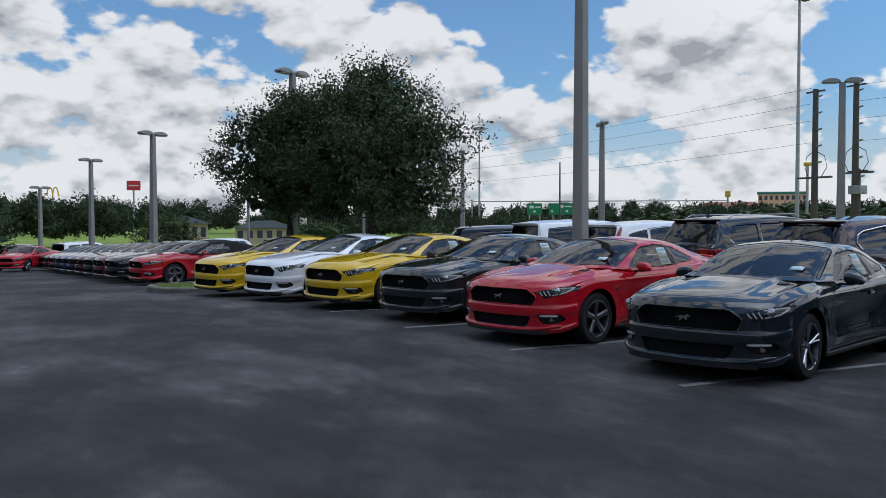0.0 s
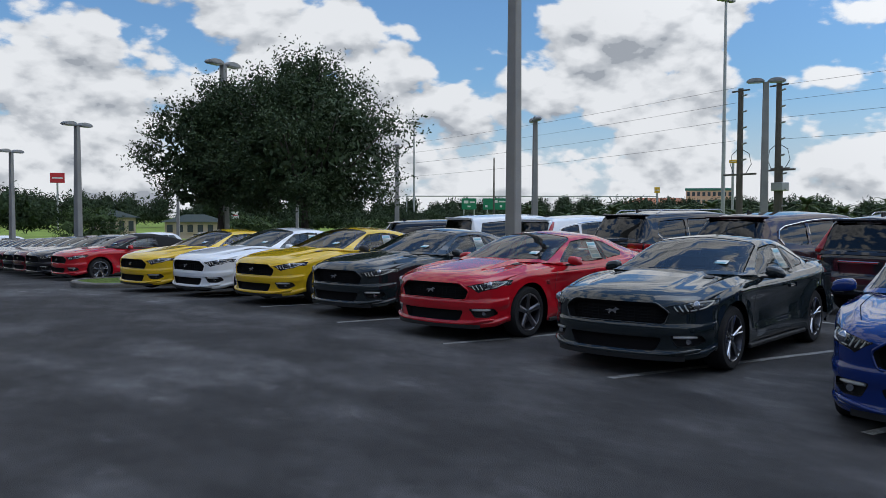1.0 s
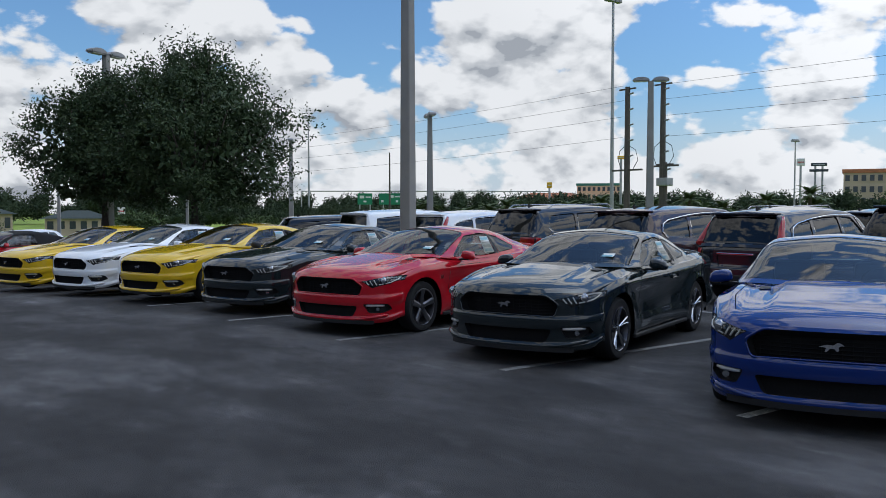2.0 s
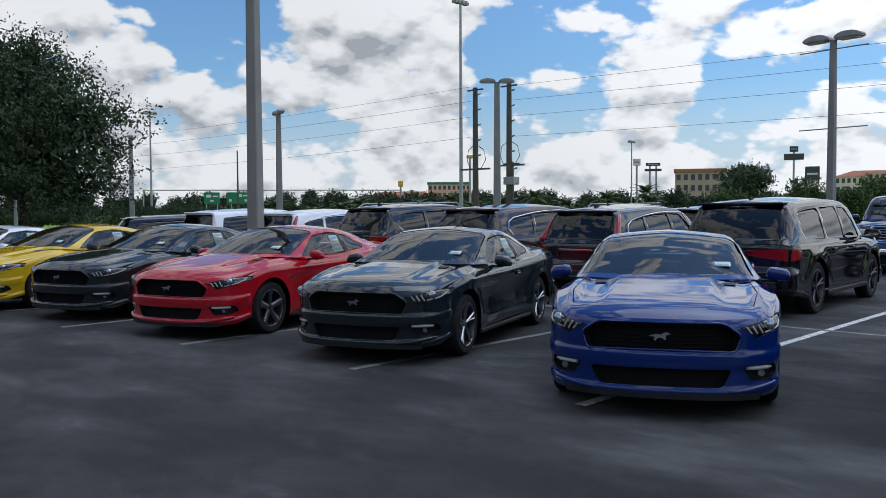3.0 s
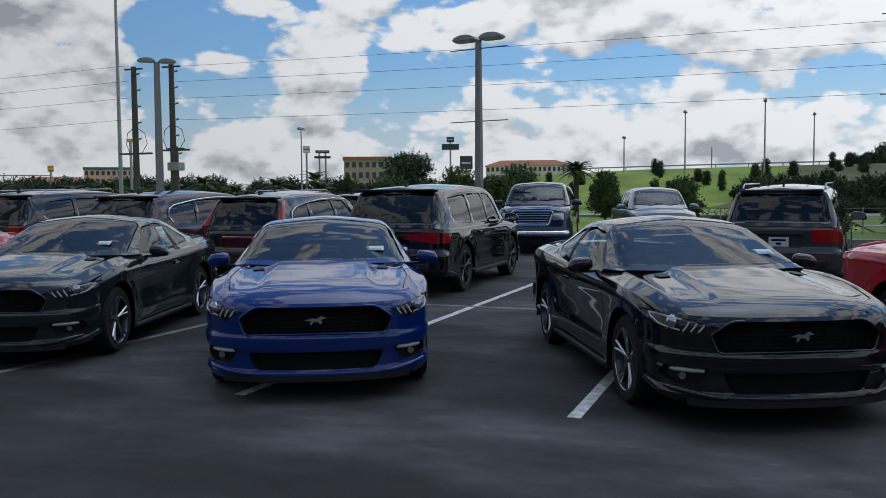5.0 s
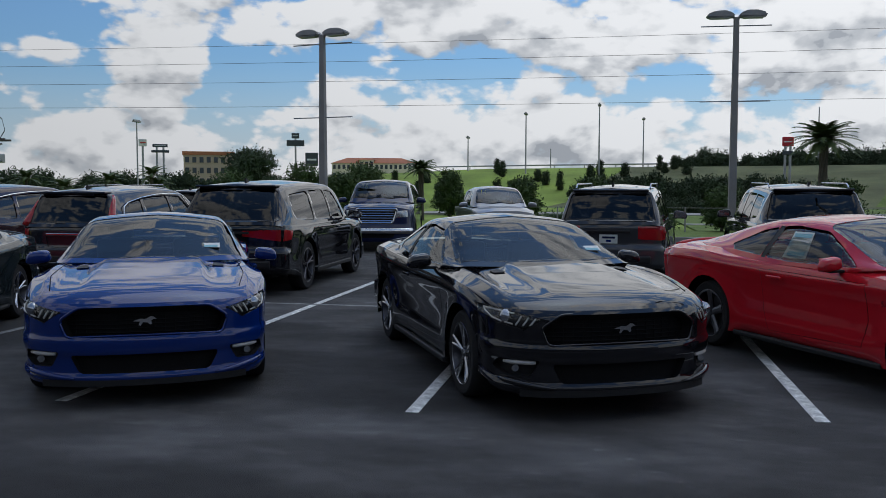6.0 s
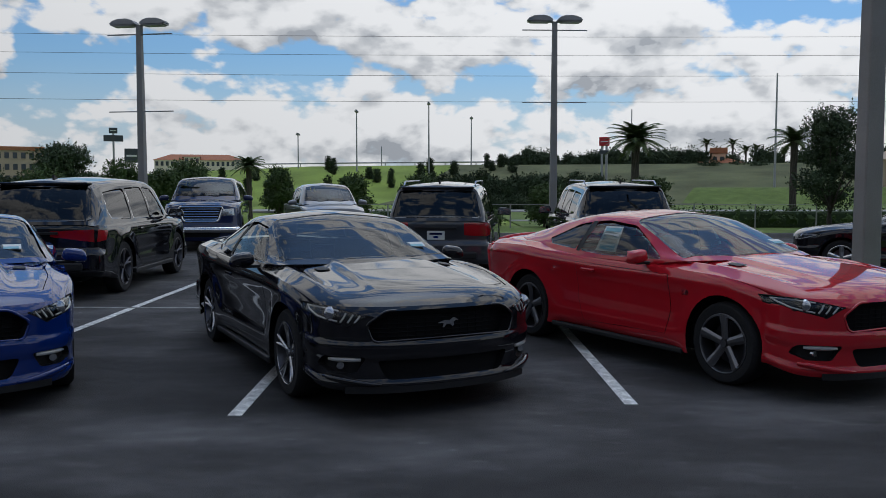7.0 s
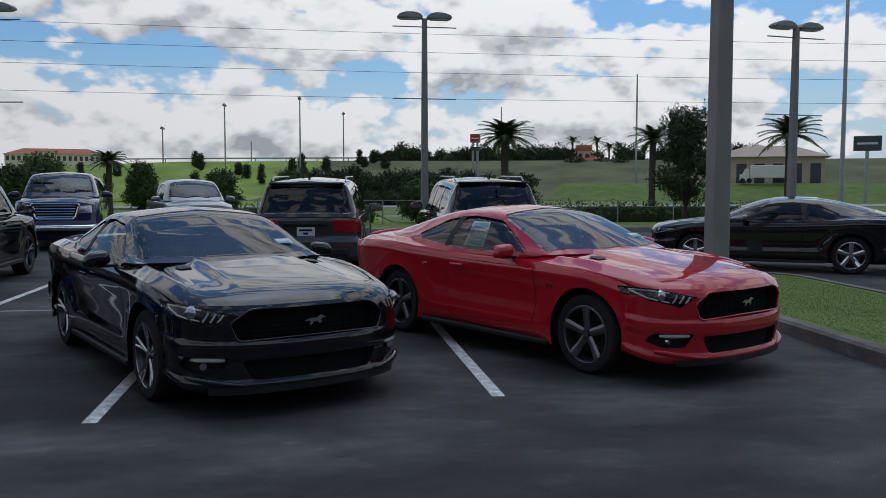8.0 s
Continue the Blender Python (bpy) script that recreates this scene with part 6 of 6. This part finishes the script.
tagged(part("road", box((62, -120, -0.045), (68, 14, 0.06)), ROADGREY), "pale far road beyond the hedge", "road", kind="structure")
tagged(part("path", box((44, -60, -0.045), (45.4, -4, 0.05)), ROADGREY), "pale footpath in the grass", "path", kind="structure")


def woods(label, pts, h, depth, seed, z0=0.0, leaf=0.7):
    rng = random.Random(seed)
    blobs = []
    for (ax, ay), (bx, by) in zip(pts, pts[1:]):
        L = math.hypot(bx - ax, by - ay)
        for _ in range(max(2, int(L / (h * 0.24)))):
            t = rng.random()
            hh = h * rng.uniform(0.55, 1.15)
            r = hh * rng.uniform(0.28, 0.42)
            blobs.append(((ax + (bx - ax) * t + rng.uniform(-depth, depth), ay + (by - ay) * t + rng.uniform(-depth, depth), z0 + hh * 0.58), (r, r, hh * 0.42)))
            blobs.append(((ax + (bx - ax) * rng.random(), ay + (by - ay) * rng.random(), z0 + h * 0.2), (h * 0.35, h * 0.35, h * 0.2)))
    me = crown_mesh(rng, blobs, int(len(blobs) * 110), leaf, 0.08, 0.9, FINE_BALL)
    me.materials.append(FARLEAF)
    return tagged(new("far_woods", me), label, "woods", kind="stuff")


woods("dark belt of far trees on the horizon", [(-120, 250), (-40, 262), (40, 262), (120, 245), (200, 210), (250, 160)], 7.0, 10, 1, leaf=0.4)
woods("dark trees beyond the field", [(-50, 120), (-15, 125), (14, 128)], 4.6, 4, 2, leaf=0.28)
woods("line of low far trees by the highway", [(95, 108), (120, 84), (140, 62), (150, 45)], 4.2, 4, 3, leaf=0.25)
woods("line of bushes on the bank", [(112, 4), (110, -8), (108, -22)], 2.3, 4, 5, z0=1.0, leaf=0.2)
woods("trees round the far shops", [(150, -14), (148, -40), (130, -70)], 4.0, 3, 6, z0=4.2, leaf=0.22)
woods("green thicket along the road", [(60, 100), (48, 112), (40, 118)], 2.3, 4, 7, leaf=0.14)

woods("dark scrub and small trees beyond the lawn", [(70, -2), (72, -14)], 1.3, 3, 9, leaf=0.12)
woods("far trees on the bank's crest", [(154, -12), (150, -30), (144, -45)], 2.2, 3, 11, z0=5.4, leaf=0.2)
STUCCO = mat("peach_stucco", (0.8, 0.52, 0.36), 0.85, grain=0.1, patch=0.1, patch_scale=0.3)
CREAM = mat("cream_stucco", (0.78, 0.70, 0.60), 0.85, grain=0.1, patch=0.1, patch_scale=0.3)
TAN = mat("tan_stucco", (0.5, 0.40, 0.31), 0.85, grain=0.1, patch=0.1, patch_scale=0.3)
ROOFRED = mat("terracotta_roof", (0.42, 0.16, 0.08), 0.8, grain=0.2, grain_scale=5, patch=0.1)
ROOFGREEN = mat("green_metal_roof", (0.05, 0.22, 0.17), 0.6, patch=0.1)
WINDOWDARK = mat("far_window_glass", (0.05, 0.06, 0.075), 0.2, patch=0.2, patch_scale=0.5)
DARKROOF = mat("dark_shingle_roof", (0.035, 0.05, 0.045), 0.8, patch=0.1, grain=0.15, grain_scale=4)
SIGNRED = mat("sign_red", (0.50, 0.02, 0.03), 0.5, patch=0.05, grain=0.05)
SIGNGREEN = mat("highway_sign_green", (0.005, 0.20, 0.10), 0.5, patch=0.06, grain=0.05)
SIGNDARK = mat("sign_dark", (0.05, 0.06, 0.07), 0.5, patch=0.1)
SIGNYELLOW = mat("sign_yellow", (0.75, 0.45, 0.02), 0.5, patch=0.05)
SIGNWHITE = mat("sign_white", (0.7, 0.7, 0.7), 0.5, patch=0.05)


def building(name, label, x, y, turn, w, d, h, storeys, cols, wall_mat, roof_mat, roof="flat", z0=0.0):
    """A far block with its storeys of windows; its long side looks to -y before turning."""
    b = thing(name, label, "building", "", pose(x, y, z0, 0, 0, turn))
    part("wall", box((-w / 2, -d / 2, -2), (w / 2, d / 2, h), 0.05), wall_mat, b)
    sh = h / storeys
    for s in range(storeys):
        for c in range(cols):
            cx = -w / 2 + w * (c + 0.5) / cols
            wn = part("window", box((cx - w / cols * 0.28, -d / 2 - 0.08, s * sh + sh * 0.3), (cx + w / cols * 0.28, -d / 2 + 0.05, s * sh + sh * 0.82)), WINDOWDARK, b)
            part("sill", box((cx - w / cols * 0.32, -d / 2 - 0.16, s * sh + sh * 0.24), (cx + w / cols * 0.32, -d / 2 + 0.05, s * sh + sh * 0.29)), wall_mat, wn)
    if roof == "flat":
        part("parapet", box((-w / 2 - 0.3, -d / 2 - 0.3, h), (w / 2 + 0.3, d / 2 + 0.3, h + 0.9), 0.05), roof_mat, b)
    else:
        bm = bmesh.new()
        lo = [bm.verts.new(p) for p in ((-w / 2 - 0.7, -d / 2 - 0.7, h), (w / 2 + 0.7, -d / 2 - 0.7, h), (w / 2 + 0.7, d / 2 + 0.7, h), (-w / 2 - 0.7, d / 2 + 0.7, h))]
        rh = min(d, w) * 0.2
        hi = [bm.verts.new(p) for p in ((-w / 2 + d / 2, 0, h + rh), (w / 2 - d / 2, 0, h + rh))] if w > d else [bm.verts.new((0, 0, h + rh))] * 2
        bm.faces.new((lo[0], lo[1], hi[1], hi[0]))
        bm.faces.new((lo[2], lo[3], hi[0], hi[1]))
        bm.faces.new((lo[1], lo[2], hi[1]))
        bm.faces.new((lo[3], lo[0], hi[0]))
        bm.faces.new(lo[::-1])
        part("roof", bm, roof_mat, b)
    return b


def facing(x, y):
    """The turn by which a thing at (x, y) shows its -y side to the lot's aisle."""
    return -math.degrees(math.atan2(x - 0.7, y + 0.3))


building("far_hotel", "peach far hotel with a green roof rim", 250.8, 229, facing(250, 229), 16.5, 14, 11.5, 4, 9, STUCCO, ROOFGREEN)
building("far_shop", "low pink far building with a red roof", 222, 226, facing(222, 226), 24, 10, 6.5, 1, 8, STUCCO, ROOFRED, "hip")
building("far_hotel", "tan far block of several storeys", 205, 100.5, facing(205, 100), 12, 12, 10.6, 4, 7, TAN, ROOFRED)
building("far_hotel", "long cream far hotel with a terracotta roof", 401, 111.5, facing(401, 111), 40, 14, 15.0, 4, 18, CREAM, ROOFRED, "hip")
building("far_gable", "raised middle gable of the far hotel", 396, 114, facing(401, 111), 7, 6, 16.5, 4, 3, CREAM, ROOFRED, "hip")
building("restaurant", "red-roofed far restaurant with a small tower", 143.5, -46.6, facing(143, -46), 6.5, 5, 4.6, 1, 4, TAN, ROOFRED, "hip", 1.4)
building("restaurant_tower", "small red tower over the far restaurant", 143.0, -46.3, facing(143, -46), 2.2, 2.2, 6.2, 2, 2, STUCCO, ROOFRED, "flat", 1.4)
building("far_shop", "low tan far shop with a hipped roof", 97, -54.5, facing(97, -54), 12, 7, 4.4, 1, 6, TAN, TAN, "hip", 0.6)
building("far_store", "low far store with a dark green roof", 23, 138, facing(23, 138), 6.5, 6, 2.9, 1, 5, TAN, DARKROOF, "hip", -1.6)
building("far_store", "low brown far store among trees", 35, 136, facing(35, 136), 9, 6, 2.2, 1, 6, TAN, DARKROOF, "hip", -1.6)
building("far_store", "low white far filling station", 46, 122, facing(46, 122), 6, 3, 1.6, 1, 5, CREAM, SIGNWHITE, "flat", -1.4)


def tall_sign(label, x, y, top, w, h, face_mat, poles=1, second=None, depth=0.5, z0=0.0):
    sg = thing("roadside_sign", label, "sign", "roadside signs", pose(x, y, z0, 0, 0, facing(x, y)))
    for q in ((0,) if poles == 1 else (-w * 0.22, w * 0.22)):
        part("post", tube([(q, 0, -1), (q, 0, top - h)], 0.16, 8), STEEL, sg)
    p = part("panel", box((-w / 2, -depth / 2, top - h), (w / 2, depth / 2, top), 0.08), face_mat, sg)
    part("panel_face", box((-w * 0.36, -depth / 2 - 0.03, top - h * 0.58), (w * 0.36, -depth / 2 + 0.02, top - h * 0.45)), SIGNWHITE if face_mat is not SIGNWHITE else SIGNRED, p)
    if second:
        z1, w1, h1, m1 = second
        part("second_panel", box((-w1 / 2, -depth / 2, z1 - h1), (w1 / 2, depth / 2, z1), 0.06), m1, sg)
    return sg


tall_sign("red roadside sign on a tall post", 17.6, 158.9, 8.8, 2.3, 1.7, SIGNRED)
tall_sign("white and red chevron sign on a post", 121.7, 70.2, 9.6, 1.2, 1.1, SIGNWHITE)
tall_sign("dark double sign on two posts", 131.7, 72.9, 9.4, 2.4, 0.5, SIGNDARK, 2, (8.4, 2.8, 0.4, SIGNDARK))
tall_sign("dark wide roadside sign on a post", 141, 52.8, 11.6, 1.3, 0.9, SIGNDARK, 1, (10.4, 3.0, 1.0, SIGNDARK))
tall_sign("dark billboard seen from behind", 123.2, 43.5, 7.4, 1.9, 2.0, SIGNDARK)
tall_sign("red roadside sign on two posts", 118.7, -22.8, 8.8, 1.4, 1.2, SIGNRED, 2, (7.0, 1.3, 0.5, SIGNDARK))
tall_sign("small yellow roadside sign", 83.6, 72.1, 8.6, 0.9, 0.4, SIGNYELLOW)
tall_sign("small orange roadside sign", 105.4, 107.2, 6.7, 0.9, 1.0, SIGNYELLOW)
tall_sign("dark framed billboard with a pale face", 74.8, -51.9, 6.3, 2.4, 1.4, SIGNDARK)
tall_sign("white speed sign on a thin post", 36, 118, 2.2, 1.0, 1.0, SIGNWHITE, depth=0.1)
arch = thing("arch_sign", "yellow double-arch sign on a post", "sign", "roadside signs", pose(5.7, 199.7, 0, 0, 0, 0))
part("post", tube([(0, 0, -3), (0, 0, 7.0)], 0.16, 8), STEEL, arch)
for q in (-0.55, 0.55):
    part("arch", tube([(q + 0.55 * math.cos(a), 0, 7.0 + 1.9 * math.sin(a)) for a in spread(0, math.pi, 13)], 0.14, 8), SIGNYELLOW, arch)


def highway_sign(label, x, y, w, top, h, bars):
    sg = thing("highway_sign", label, "sign", "highway signs", pose(x, y, 0, 0, 0, facing(x, y)))
    part("panel", box((-w / 2, -0.06, top - h), (w / 2, 0.06, top), 0.02), SIGNGREEN, sg)
    for a, b, c, d in bars:
        part("text_bar", box((-w / 2 + a * w, -0.075, top - h + b * h), (-w / 2 + c * w, -0.05, top - h + d * h)), SIGNWHITE, sg)
    for q in (-w * 0.35, w * 0.35):
        part("post", tube([(q, 0.1, -2), (q, 0.1, top)], 0.12, 8), STEEL, sg)


highway_sign("green highway sign with pale lettering bars", 90.5, 143.5, 2.9, 5.2, 2.2, ((0.15, 0.55, 0.45, 0.8), (0.55, 0.6, 0.9, 0.72), (0.4, 0.2, 0.6, 0.35)))
highway_sign("wide green highway sign with pale lettering bars", 95.0, 140.3, 5.5, 5.2, 2.2, ((0.42, 0.6, 0.52, 0.85), (0.56, 0.65, 0.8, 0.78), (0.08, 0.2, 0.16, 0.4), (0.6, 0.2, 0.68, 0.4)))
gantry = thing("sign_gantry", "long steel gantry beam behind the green signs", "gantry")
part("beam", tube([(80, 150, 5.6), (120, 122, 5.6)], 0.12, 6), STEEL, gantry)
for gx, gy in ((80, 150), (120, 122)):
    part("leg", tube([(gx, gy, -2.0), (gx, gy, 5.6)], 0.14, 8), STEEL, gantry)

# far traffic standing on the highway
semi = thing("semi_truck", "white semi trailer truck on the far highway", "truck", "", pose(88.4, -48.9, 1.9, 0, 0, facing(88, -49)))
part("trailer", box((-1.2, -0.6, 0.6), (2.5, 0.6, 1.95), 0.05), SIGNWHITE, semi)
cab_bm = prism([(-2.3, 0.3), (-1.35, 0.3), (-1.35, 1.6), (-1.75, 1.6), (-2.0, 1.05), (-2.3, 0.95)], 1.1, "y", -0.55)
part("cab", cab_bm, SIGNWHITE, semi)
for q in (-2.0, -1.3, 1.6, 2.1):
    w_ = part("wheel", lathe([(0.0, -0.62), (0.28, -0.62), (0.28, -0.35), (0.0, -0.35)], 14), RUBBER, semi)
    w_.location = (q, 0, 0.28)
hill("low grass bank carrying the far road", [(100, -30), (92, -45), (84, -62), (70, -90)], 10, 1.95, LAWN)
rail = thing("guard_rail", "long pale guard rail along the far highway", "guard rail")
part("rail", tube([(172, 40, 6.6), (162, 15, 6.6), (156, -8, 6.6), (150, -30, 6.6)], 0.14, 6), STEEL, rail)
for k in range(12):
    part("post", tube([(171 - 1.75 * k, 38 - 5.6 * k, 4.5), (171 - 1.75 * k, 38 - 5.6 * k, 6.7)], 0.1, 6), STEEL, rail)

# an unseen plain wall behind the aisle, added to darken reflections in the cars
REFLECTED_WALL = mat("dark_wall", (0.06, 0.06, 0.065), 0.8, grain=0.1, grain_scale=4, patch=0.15, patch_scale=0.4)
tagged(part("wall_west", box((-16.5, -60, -0.03), (-16, 75, 8.0)), REFLECTED_WALL), "plain dark wall out of view, added to darken the cars' reflections", "wall", kind="structure")
